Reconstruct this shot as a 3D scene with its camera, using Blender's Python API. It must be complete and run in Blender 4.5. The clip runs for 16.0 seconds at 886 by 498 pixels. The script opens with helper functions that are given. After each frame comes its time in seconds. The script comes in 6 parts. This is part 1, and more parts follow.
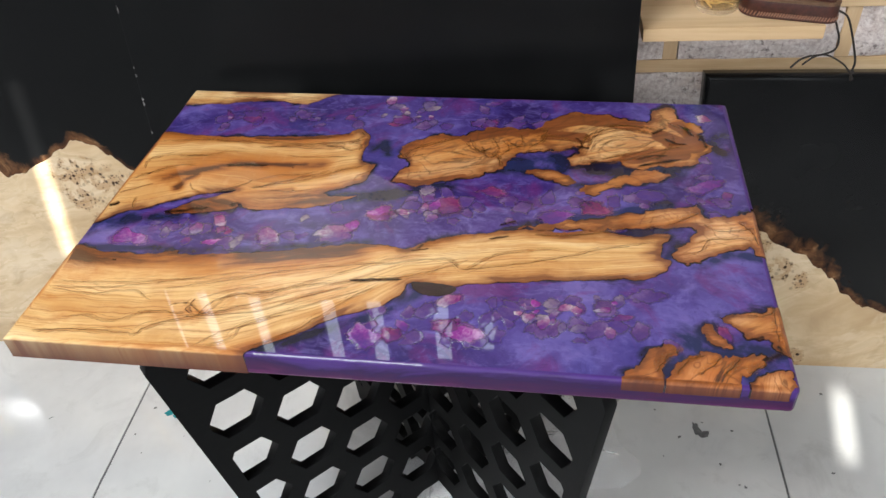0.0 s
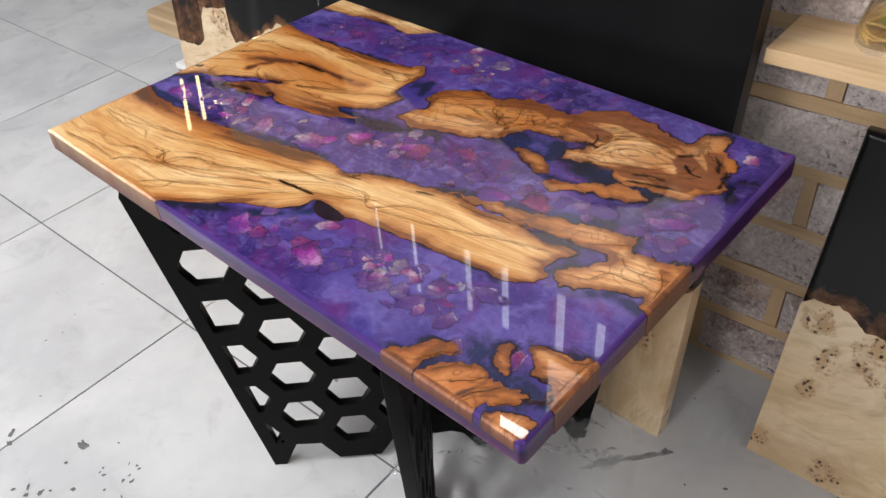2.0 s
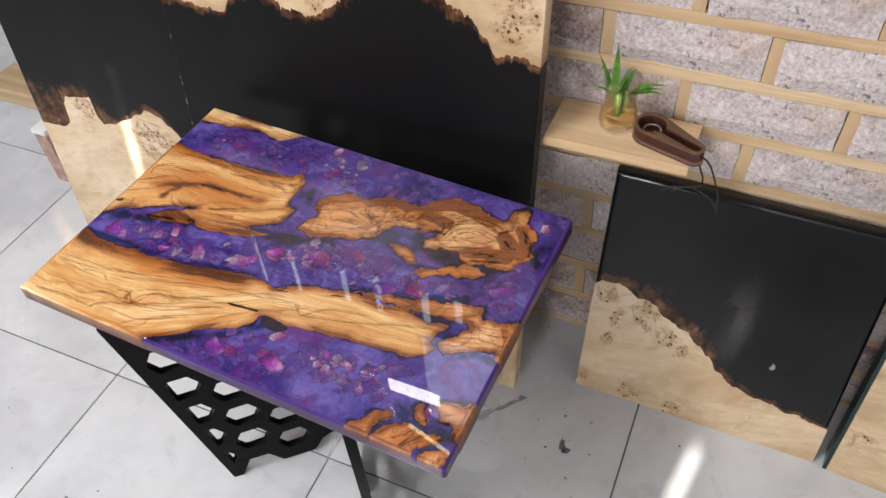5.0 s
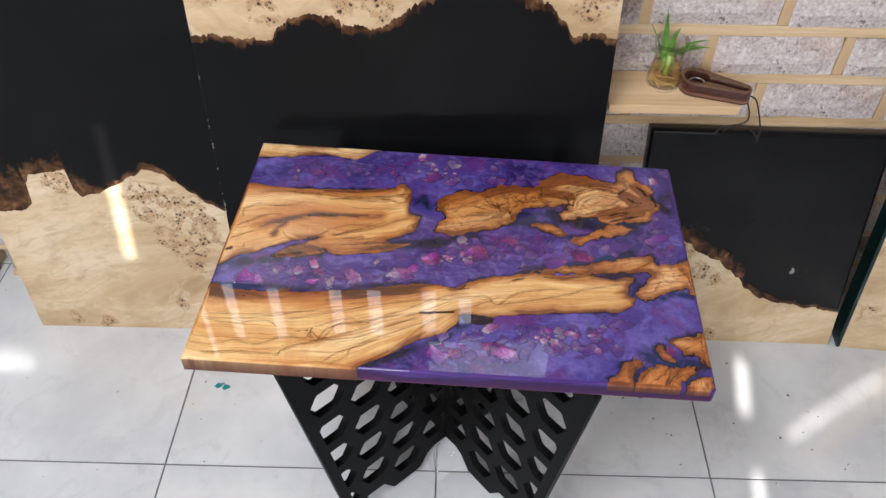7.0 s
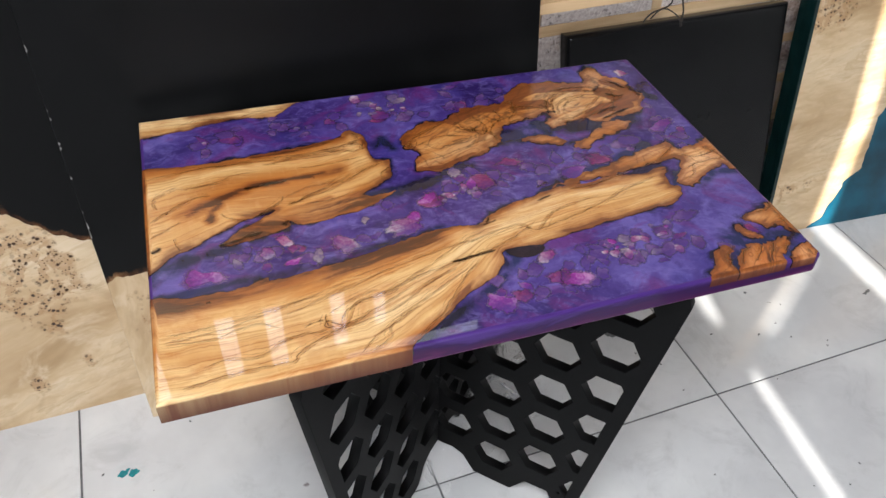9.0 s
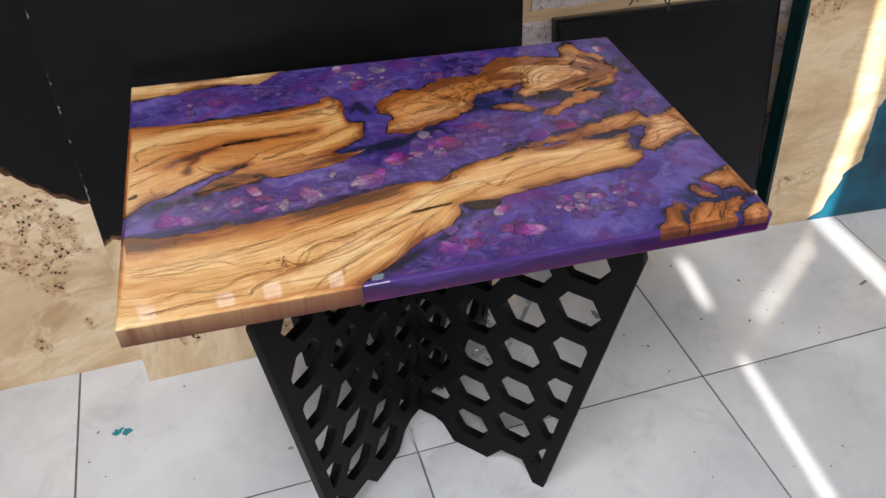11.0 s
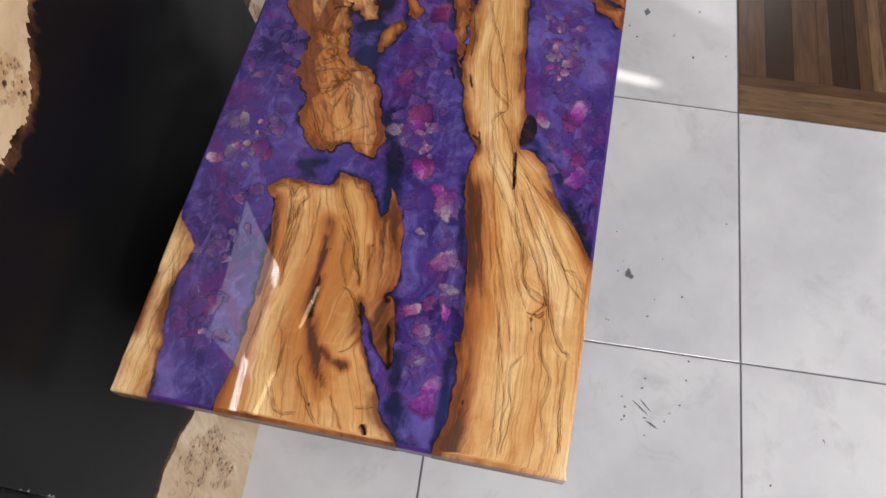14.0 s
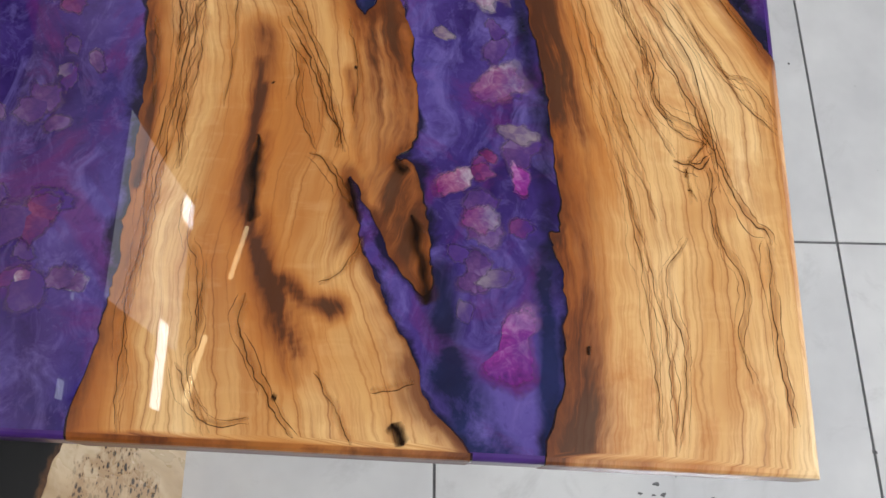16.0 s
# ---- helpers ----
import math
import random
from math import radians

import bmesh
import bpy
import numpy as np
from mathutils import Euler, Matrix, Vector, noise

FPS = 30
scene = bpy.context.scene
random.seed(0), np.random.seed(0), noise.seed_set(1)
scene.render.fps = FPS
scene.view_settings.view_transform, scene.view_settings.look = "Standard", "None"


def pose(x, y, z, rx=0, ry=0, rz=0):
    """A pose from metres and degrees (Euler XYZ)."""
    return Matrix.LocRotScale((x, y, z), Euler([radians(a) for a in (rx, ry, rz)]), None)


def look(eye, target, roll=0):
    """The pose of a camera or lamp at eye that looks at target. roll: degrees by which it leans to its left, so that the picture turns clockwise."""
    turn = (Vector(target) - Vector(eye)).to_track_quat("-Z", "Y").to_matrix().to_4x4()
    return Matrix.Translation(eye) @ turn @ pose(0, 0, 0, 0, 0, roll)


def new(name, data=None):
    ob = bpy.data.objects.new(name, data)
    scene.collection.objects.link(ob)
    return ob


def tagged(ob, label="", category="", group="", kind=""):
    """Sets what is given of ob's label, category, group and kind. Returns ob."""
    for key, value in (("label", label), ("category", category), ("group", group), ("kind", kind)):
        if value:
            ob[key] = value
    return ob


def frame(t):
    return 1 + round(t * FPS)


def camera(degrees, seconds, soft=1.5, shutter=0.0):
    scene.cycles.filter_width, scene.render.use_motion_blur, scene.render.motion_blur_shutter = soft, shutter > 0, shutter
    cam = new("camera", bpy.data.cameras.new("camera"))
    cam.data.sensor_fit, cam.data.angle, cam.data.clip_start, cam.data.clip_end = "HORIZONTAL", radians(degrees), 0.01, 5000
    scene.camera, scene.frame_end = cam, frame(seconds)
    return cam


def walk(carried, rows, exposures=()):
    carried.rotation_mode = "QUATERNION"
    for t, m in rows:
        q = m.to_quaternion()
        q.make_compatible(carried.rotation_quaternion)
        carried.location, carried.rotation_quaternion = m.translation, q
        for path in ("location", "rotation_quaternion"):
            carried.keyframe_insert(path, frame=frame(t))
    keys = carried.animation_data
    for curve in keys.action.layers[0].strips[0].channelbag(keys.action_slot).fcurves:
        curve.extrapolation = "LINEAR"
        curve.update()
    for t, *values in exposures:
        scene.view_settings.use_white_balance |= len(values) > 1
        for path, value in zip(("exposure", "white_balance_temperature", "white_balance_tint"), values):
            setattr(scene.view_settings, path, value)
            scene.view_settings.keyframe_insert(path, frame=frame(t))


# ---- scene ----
cam = camera(59.3, 16.0)
PATH = [
    (0, (0.177, 0.118, 1.184), (-0.061, 1.634, -0.099), -5.0),
    (0.5, (0.336, 0.093, 1.168), (-0.172, 1.578, -0.072), -5.8),
    (1, (0.47, 0.091, 1.157), (-0.272, 1.487, -0.068), -5.7),
    (1.5, (0.565, 0.205, 1.128), (-0.326, 1.487, -0.122), -5.3),
    (2, (0.617, 0.289, 1.119), (-0.427, 1.433, -0.146), -4.6),
    (2.5, (0.725, 0.363, 1.114), (-0.550, 1.283, -0.121), -4.2),
    (3, (0.844, 0.425, 1.104), (-0.569, 1.138, -0.118), -3.3),
    (3.5, (0.91, 0.447, 1.125), (-0.447, 1.198, -0.138), -2.5),
    (4, (0.891, 0.384, 1.342), (-0.233, 1.318, -0.024), -3.5),
    (4.2, (0.851, 0.34, 1.414), (-0.141, 1.35, 0.001), -4.0),
    (6.3, (0.221, -0.014, 1.615), (0.001, 1.344, 0.163), -3.8),
    (6.5, (0.142, -0.023, 1.604), (-0.001, 1.348, 0.155), -2.5),
    (7, (0.034, -0.066, 1.555), (0.0, 1.349, 0.142), 0.2),
    (7.5, (-0.033, -0.003, 1.469), (-0.001, 1.418, 0.062), 0.7),
    (8, (-0.095, 0.123, 1.39), (0.098, 1.502, -0.046), 1.1),
    (8.5, (-0.201, 0.132, 1.332), (0.234, 1.488, -0.071), 2.2),
    (9, (-0.279, 0.099, 1.261), (0.263, 1.475, -0.085), 1.6),
    (9.5, (-0.231, 0.031, 1.196), (0.262, 1.468, -0.104), 0.5),
    (9.7, (-0.201, 0.01, 1.177), (0.264, 1.476, -0.101), 0.4),
    (11.8, (-0.256, -0.012, 1.39), (0.204, 1.317, -0.032), 0.6),
    (12, (-0.316, 0.029, 1.481), (0.211, 1.257, -0.008), 0.9),
    (12.5, (-0.561, 0.15, 1.607), (0.144, 1.157, 0.029), -0.7),
    (13, (-0.622, 0.365, 1.599), (0.225, 1.115, -0.05), -0.9),
    (13.5, (-0.56, 0.589, 1.565), (0.325, 1.016, -0.177), -0.8),
    (14, (-0.499, 0.758, 1.507), (0.298, 0.839, -0.326), 2.7),
    (14.5, (-0.444, 0.828, 1.416), (0.267, 0.751, -0.452), 7.3),
    (15, (-0.397, 0.836, 1.256), (0.307, 0.731, -0.613), 9.9),
    (15.5, (-0.387, 0.858, 1.112), (0.312, 0.759, -0.759), 9.9),
    (16, (-0.392, 0.856, 1.051), (0.269, 0.735, -0.832), 11.0),
]
EXPOSURE = ((0.0, 1.17, 6250, 7), (1.0, 1.17, 6300, 9), (2.0, 1.22, 6450, 11), (4.2, 1.20, 6450, 13), (6.3, 1.1, 6200, 13), (8.0, 1.06, 6200, 8), (9.7, 1.06, 6250, 11), (11.8, 0.8, 6300, 11), (12.5, 0.72, 6350, 11), (13.0, 0.7, 6350, 12), (13.5, 0.68, 6450, 13), (14.5, 0.98, 6500, 16), (15.0, 1.02, 6600, 14), (16.0, 0.82, 6350, 10))
walk(cam, [(t, look(eye, target, roll)) for t, eye, target, roll in PATH], EXPOSURE)

# ---------------------------------------------------------------- world, sun, lights
LIGHT_DIR = Vector((0.11, 0.98, -0.44)).normalized()      # the way the sunlight travels
world = bpy.data.worlds.new("sky")
scene.world = world
world.use_nodes = True
wt = world.node_tree
sky = wt.nodes.new("ShaderNodeTexSky")
sky.sky_type = "NISHITA"
sky.sun_disc = False
sky.sun_elevation = math.asin(-LIGHT_DIR.z)
sky.sun_rotation = math.atan2(-LIGHT_DIR.x, -LIGHT_DIR.y)
wt.links.new(sky.outputs[0], wt.nodes["Background"].inputs[0])
wt.nodes["Background"].inputs[1].default_value = 0.15

sun = new("sun", bpy.data.lights.new("sun", "SUN"))
sun.data.energy, sun.data.angle, sun.data.color = 5.0, radians(0.3), (1.0, 0.94, 0.84)
sun.rotation_euler = LIGHT_DIR.to_track_quat("-Z", "Y").to_euler()


def area_lamp(name, eye, target, w, h, watts, colour):
    lamp = new(name, bpy.data.lights.new(name, "AREA"))
    lamp.data.shape, lamp.data.size, lamp.data.size_y = "RECTANGLE", w, h
    lamp.data.energy, lamp.data.color = watts, colour
    lamp.matrix_world = look(eye, target)
    return lamp


# wide soft fill added out of view; the south wall has no window here
area_lamp("daylight_south", (-0.2, -3.1, 2.2), (0.2, 0.9, 0.4), 4.8, 1.7, 19, (0.98, 0.985, 1.0))
area_lamp("door_light_south", (-0.05, -3.1, 2.45), (0.1, 0.9, 0.3), 0.6, 0.55, 20, (1.0, 0.99, 0.97))
area_lamp("daylight_west", (-4.3, -1.2, 2.0), (-1.0, 0.6, 0.3), 2.6, 1.7, 28, (0.97, 0.98, 1.0))
# fill added to brighten the right-hand side, with no opening behind it
area_lamp("daylight_east", (3.75, -0.4, 1.9), (1.0, 0.9, 0.5), 1.3, 1.7, 11, (1.0, 0.985, 0.96))
# overhead fill added above the floor; no lamp body hangs there
area_lamp("ceiling_panel_light", (-0.95, -0.5, 3.15), (-0.85, -0.45, 0.0), 1.3, 0.7, 42, (1.0, 0.99, 0.97))
area_lamp("daylight_north", (-0.10, 1.425, 1.50), (-0.10, 0.0, 1.50), 1.25, 0.60, 4.0, (0.95, 0.97, 1.0))
# the upper window in the brick wall, with two spots of brighter sky
area_lamp("upper_window_light", (0.135, 1.336, 1.71), (0.135, 0.0, 1.71), 0.35, 0.46, 0.55, (0.92, 0.95, 1.0))
area_lamp("bright_sky_spot", (0.28, 1.333, 1.90), (0.28, 0.0, 1.90), 0.06, 0.09, 0.14, (1.0, 0.98, 0.96))
area_lamp("bright_sky_spot", (-0.09, 1.333, 1.82), (-0.09, 0.0, 1.82), 0.18, 0.07, 0.28, (1.0, 0.98, 0.96))

# ---------------------------------------------------------------- materials


class Nodes:
    """A small builder of node materials."""

    def __init__(self, name):
        self.mat = bpy.data.materials.new(name)
        self.mat.use_nodes = True
        self.t = self.mat.node_tree
        self.b = self.t.nodes["Principled BSDF"]
        self.co = self.t.nodes.new("ShaderNodeTexCoord").outputs["Object"]

    def link(self, a, b):
        self.t.links.new(a, b)

    def put(self, socket, value):
        if hasattr(value, "is_output"):
            self.link(value, socket)
        elif isinstance(value, tuple) and len(value) == 3 and socket.type == "RGBA":
            socket.default_value = (*value, 1)
        else:
            socket.default_value = value

    def set(self, **kw):
        for key, value in kw.items():
            self.put(self.b.inputs[key.replace("_", " ")], value)
        return self

    def mapping(self, scale=(1, 1, 1), rot=(0, 0, 0), loc=(0, 0, 0), src=None):
        n = self.t.nodes.new("ShaderNodeMapping")
        self.link(src or self.co, n.inputs[0])
        n.inputs["Scale"].default_value, n.inputs["Rotation"].default_value, n.inputs["Location"].default_value = scale, rot, loc
        return n.outputs[0]

    def noise(self, scale, detail=4.0, rough=0.55, distort=0.0, src=None, colour=False):
        n = self.t.nodes.new("ShaderNodeTexNoise")
        self.link(src or self.co, n.inputs["Vector"])
        n.inputs["Scale"].default_value, n.inputs["Detail"].default_value = scale, detail
        n.inputs["Roughness"].default_value, n.inputs["Distortion"].default_value = rough, distort
        return n.outputs["Color" if colour else "Fac"]

    def voronoi(self, scale, src=None, feature="F1", out="Distance", rand=1.0):
        n = self.t.nodes.new("ShaderNodeTexVoronoi")
        n.feature = feature
        self.link(src or self.co, n.inputs["Vector"])
        n.inputs["Scale"].default_value, n.inputs["Randomness"].default_value = scale, rand
        return n.outputs[out]

    def ramp(self, fac, *stops, mode="LINEAR"):
        n = self.t.nodes.new("ShaderNodeValToRGB")
        n.color_ramp.interpolation = mode
        el = n.color_ramp.elements
        while len(el) < len(stops):
            el.new(0.5)
        for e, (p, c) in zip(el, stops):
            e.position = p
            e.color = (c, c, c, 1) if not isinstance(c, tuple) else (*c, 1)
        self.link(fac, n.inputs[0])
        return n.outputs[0]

    def math(self, op, a, b=0.0, c=0.0):
        n = self.t.nodes.new("ShaderNodeMath")
        n.operation = op
        for s, v in zip(n.inputs, (a, b, c)):
            self.put(s, v)
        return n.outputs[0]

    def mix(self, fac, a, b, blend="MIX"):
        n = self.t.nodes.new("ShaderNodeMix")
        n.data_type, n.blend_type = "RGBA", blend
        self.put(n.inputs[0], fac), self.put(n.inputs[6], a), self.put(n.inputs[7], b)
        return n.outputs[2]

    def warp(self, amount, scale, src=None):
        n = self.t.nodes.new("ShaderNodeVectorMath")
        n.operation = "MULTIPLY_ADD"
        self.link(self.noise(scale, 3, src=src, colour=True), n.inputs[0])
        n.inputs[1].default_value = (amount,) * 3
        self.link(src or self.co, n.inputs[2])
        return n.outputs[0]

    def bump(self, height, strength=0.3, dist=0.01):
        n = self.t.nodes.new("ShaderNodeBump")
        n.inputs["Strength"].default_value, n.inputs["Distance"].default_value = strength, dist
        self.link(height, n.inputs["Height"])
        self.link(n.outputs[0], self.b.inputs["Normal"])
        return self

    def rand(self):
        return self.t.nodes.new("ShaderNodeObjectInfo").outputs["Random"]

    def xyz(self, src=None):
        n = self.t.nodes.new("ShaderNodeSeparateXYZ")
        self.link(src or self.co, n.inputs[0])
        return n.outputs

    def uv(self):
        return self.t.nodes.new("ShaderNodeTexCoord").outputs["UV"]


def plain(name, colour, rough=0.5, metal=0.0, vary=0.25, scale=30.0, **kw):
    m = Nodes(name)
    n = m.noise(scale, 5)
    lo, hi = (tuple(c * k for c in colour) for k in (1 - vary, 1 + vary))
    m.set(Base_Color=m.ramp(n, (0.3, lo), (0.7, hi)), Roughness=rough, Metallic=metal, **kw)
    return m.mat


def resin_purple(name="purple_pearl_resin", deep=1.0):
    """Pearl purple resin; UV x: smoky depth, UV y: distance from the wood in metres."""
    m = Nodes(name)
    smoke, dist, _ = m.xyz(m.uv())

    def c(r, g, b):
        return (r * deep, g * deep, b * deep)

    w = m.warp(0.05, 9)
    cloud = m.noise(7, 6, 0.58, 0.5, src=w)
    silk = m.noise(1.0, 6, 0.66, 1.3, src=m.mapping((17, 30, 20), src=w))
    fleck = m.noise(70, 5, 0.72, 0.8)
    base = m.ramp(cloud, (0.36, c(0.023, 0.011, 0.085)), (0.45, c(0.043, 0.024, 0.148)), (0.53, c(0.064, 0.039, 0.200)), (0.63, c(0.104, 0.076, 0.29)))
    col = m.mix(m.ramp(silk, (0.50, 0.0), (0.60, 0.34), (0.70, 0.7)), base, c(0.165, 0.130, 0.40))
    pink = m.noise(10, 5, 0.65, 1.4, src=m.mapping(loc=(3.1, 1.7, 0)))
    col = m.mix(m.ramp(pink, (0.52, 0.0), (0.64, 0.6)), col, c(0.120, 0.018, 0.135))
    blue = m.noise(6, 5, 0.6, 0.7, src=m.mapping(loc=(8.1, 4.7, 0)))
    col = m.mix(m.ramp(blue, (0.53, 0.0), (0.66, 0.6)), col, c(0.036, 0.032, 0.20))
    col = m.mix(m.ramp(fleck, (0.54, 0.0), (0.68, 0.30)), col, c(0.17, 0.13, 0.40))
    col = m.mix(m.ramp(fleck, (0.32, 0.35), (0.46, 0.0)), col, c(0.016, 0.008, 0.065))
    uneven = m.noise(28, 5, 0.65, 0.5)
    reach = m.math("ADD", m.math("MULTIPLY", m.ramp(m.noise(11, 3), (0.44, 0.0), (0.62, 1.0)), 0.010), 0.0009)
    near = m.math("ADD", m.math("DIVIDE", dist, reach), m.math("MULTIPLY", m.math("SUBTRACT", uneven, 0.5), 4.5))
    col = m.mix(m.ramp(near, (0.15, 0.92), (1.1, 0.0)), col, (0.009, 0.008, 0.022))
    haze = m.math("MULTIPLY", smoke, m.math("ADD", -0.9, m.math("MULTIPLY", uneven, 3.6)))
    col = m.mix(m.ramp(haze, (0.12, 0.0), (0.75, 0.93)), col, m.mix(m.ramp(cloud, (0.4, 0.0), (0.65, 1.0)), (0.007, 0.007, 0.014), (0.012, 0.020, 0.075)))
    m.set(Base_Color=col, Roughness=0.38, Coat_Weight=1.0, Coat_Roughness=0.012, Coat_IOR=1.55, Specular_IOR_Level=0.0)
    return m.mat


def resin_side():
    """The slab's polished sides: deep violet above with shade put into its colour, a magenta tint of pigment below."""
    m = Nodes("shaded_purple_resin_side")
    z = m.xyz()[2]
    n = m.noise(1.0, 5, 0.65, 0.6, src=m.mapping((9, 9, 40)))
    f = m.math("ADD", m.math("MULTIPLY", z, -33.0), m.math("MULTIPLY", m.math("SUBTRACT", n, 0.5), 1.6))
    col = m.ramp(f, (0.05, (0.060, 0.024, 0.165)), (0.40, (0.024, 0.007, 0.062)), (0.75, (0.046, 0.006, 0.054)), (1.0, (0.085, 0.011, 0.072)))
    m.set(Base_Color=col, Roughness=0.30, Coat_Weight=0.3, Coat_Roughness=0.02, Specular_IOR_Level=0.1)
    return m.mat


def olive_wood(name, red=0.0, shift=(0, 0, 0), wild=1.0, figure=0.0):
    """Honey-coloured olive wood: long thin growth lines that follow the bough.

    UV edge: x darker brown sides, y distance from the live edge; UV grain: metres along and across the growth."""
    m = Nodes(name)
    side, dist, _ = m.xyz(m.uv())
    node = m.t.nodes.new("ShaderNodeUVMap")
    node.uv_map = "grain"
    k = 1 - red
    g = m.mapping(loc=shift, src=node.outputs[0])
    w = m.warp(0.020 * wild, 7, src=g)
    w = m.warp(0.0075 * wild, 26, src=w)
    w = m.warp(0.0022 * wild, 110, src=w)
    x, y, _ = m.xyz(w)
    # soft tone in bands along the grain, clouds and fine fibres
    tone = m.noise(1.0, 4, 0.55, 0.3, src=m.mapping((2.4, 17, 1), src=w))
    col = m.ramp(tone, (0.33, (0.44, 0.170 * k, 0.038 * k)), (0.42, (0.62, 0.34 * k, 0.115 * k)), (0.50, (0.75, 0.485 * k, 0.205 * k)), (0.62, (0.84, 0.63 * k, 0.33 * k)))
    cloud = m.noise(1.0, 5, 0.62, 1.0, src=m.mapping((9, 22, 1), loc=(1, 2, 8), src=w))
    col = m.mix(m.ramp(cloud, (0.37, 0.50), (0.48, 0.0)), col, (0.50, 0.185 * k, 0.036 * k))
    patch = m.noise(1.0, 4, 0.6, 0.6, src=m.mapping((7, 8, 1), loc=(5, 1, 2), src=w))
    col = m.mix(m.ramp(patch, (0.52, 0.0), (0.66, 0.45)), col, (0.45, 0.185 * k, 0.045 * k))
    fibre = m.noise(1.0, 5, 0.7, src=m.mapping((16, 380, 1), src=w))
    col = m.mix(m.ramp(fibre, (0.34, 0.42), (0.52, 0.0)), col, (0.36, 0.118 * k, 0.022 * k))
    silk = m.noise(1.0, 3, 0.6, 0.3, src=m.mapping((130, 26, 1), src=w))
    col = m.mix(m.ramp(silk, (0.54, 0.0), (0.70, 0.14)), col, (0.86, 0.58 * k, 0.28 * k))
    # growth lines, each with a strength of its own
    bend = m.noise(1.0, 3, 0.5, 0.2, src=m.mapping((1.5, 20, 1), loc=(4, 9, 2), src=w))

    def growth(spacing, sway, seed, lo, hi):
        f = m.math("ADD", m.math("DIVIDE", y, spacing), m.math("MULTIPLY", bend, sway))
        key = m.t.nodes.new("ShaderNodeCombineXYZ")
        m.link(m.math("MULTIPLY", m.math("ROUND", f), 0.71), key.inputs[0])
        m.link(m.math("MULTIPLY", x, 5.0), key.inputs[1])
        key.inputs[2].default_value = seed
        return m.math("PINGPONG", f, 0.5), m.ramp(m.noise(1.0, 2, 0.5, src=key.outputs[0]), (lo, 0.0), (hi, 1.0))

    near, weight = growth(0.0023, 8.0, 3.0, 0.46, 0.66)
    col = m.mix(m.math("MULTIPLY", m.ramp(near, (0.0, 0.42), (0.12, 0.28), (0.26, 0.0)), weight), col, (0.36, 0.125 * k, 0.024 * k))
    near, weight = growth(0.0066, 5.0, 8.0, 0.45, 0.57)
    col = m.mix(m.math("MULTIPLY", m.ramp(near, (0.0, 0.40), (0.34, 0.0)), weight), col, (0.42, 0.145 * k, 0.026 * k))
    col = m.mix(m.math("MULTIPLY", m.ramp(near, (0.0, 0.60), (0.022, 0.48), (0.060, 0.0)), weight), col, (0.170, 0.048, 0.009))
    # swirled figure and dark cracks of the burls
    if figure:
        curl = m.noise(1.0, 2.5, 0.5, 0.9, src=m.mapping((9, 15, 1), loc=(3, 3, 1), src=w))
        brown = m.noise(1.0, 3.5, 0.55, 0.8, src=m.mapping((8, 12, 1), loc=(6, 2, 1), src=w))
        rings = m.math("PINGPONG", m.math("MULTIPLY", curl, 11.0), 0.5)
        col = m.mix(m.ramp(brown, (0.45, 0.0), (0.54, 0.88 * figure)), col, m.ramp(rings, (0.0, (0.12, 0.024, 0.004)), (0.20, (0.29, 0.074, 0.010)), (0.5, (0.44, 0.140, 0.024))))
        col = m.mix(m.ramp(rings, (0.0, 0.85 * figure), (0.04, 0.65 * figure), (0.11, 0.0)), col, (0.090, 0.022, 0.005))
        crack = m.math("PINGPONG", m.math("MULTIPLY", m.noise(1.0, 4, 0.6, 0.6, src=m.mapping((9, 17, 1), loc=(1, 7, 4), src=w)), 5.0), 0.5)
        col = m.mix(m.math("MULTIPLY", m.ramp(crack, (0.0, 0.97), (0.05, 0.9), (0.12, 0.0)), m.ramp(brown, (0.42, 0.0), (0.50, figure))), col, (0.014, 0.005, 0.003))
    # brown to nearly black heartwood
    node = m.t.nodes.new("ShaderNodeUVMap")
    node.uv_map = "stain"
    stain = m.xyz(node.outputs[0])[0]
    vary = m.noise(1.0, 5, 0.65, 0.5, src=m.mapping((9, 75, 1), loc=(2, 6, 1), src=w))
    broad = m.noise(1.0, 4, 0.6, 0.5, src=m.mapping((13, 22, 1), loc=(8, 1, 1), src=w))
    # amber flanks towards the live edge
    amber = m.math("ADD", m.math("DIVIDE", dist, 0.030), m.math("MULTIPLY", m.math("SUBTRACT", broad, 0.5), 1.6))
    amber = m.math("ADD", amber, m.math("MULTIPLY", m.math("SUBTRACT", vary, 0.5), 0.9))
    col = m.mix(m.ramp(amber, (0.0, 0.92), (0.30, 0.50), (0.72, 0.0)), col, m.ramp(amber, (0.0, (0.135, 0.032, 0.005)), (0.30, (0.30, 0.085, 0.012)), (0.65, (0.50, 0.185, 0.030))))
    heart = m.math("ADD", m.math("MULTIPLY", m.math("SUBTRACT", vary, 0.5), 2.4), m.math("MULTIPLY", m.math("SUBTRACT", broad, 0.5), 1.0))
    heart = m.math("ADD", m.math("MULTIPLY", stain, 1.05), m.math("MULTIPLY", heart, m.ramp(stain, (0.02, 0.0), (0.30, 0.50), (0.8, 0.9))))
    col = m.mix(m.ramp(heart, (0.03, 0.0), (0.35, 0.60), (0.85, 0.96)), col, m.ramp(heart, (0.15, (0.56, 0.21, 0.036)), (0.45, (0.38, 0.115, 0.015)), (0.75, (0.20, 0.050, 0.007)), (1.1, (0.060, 0.014, 0.003))))
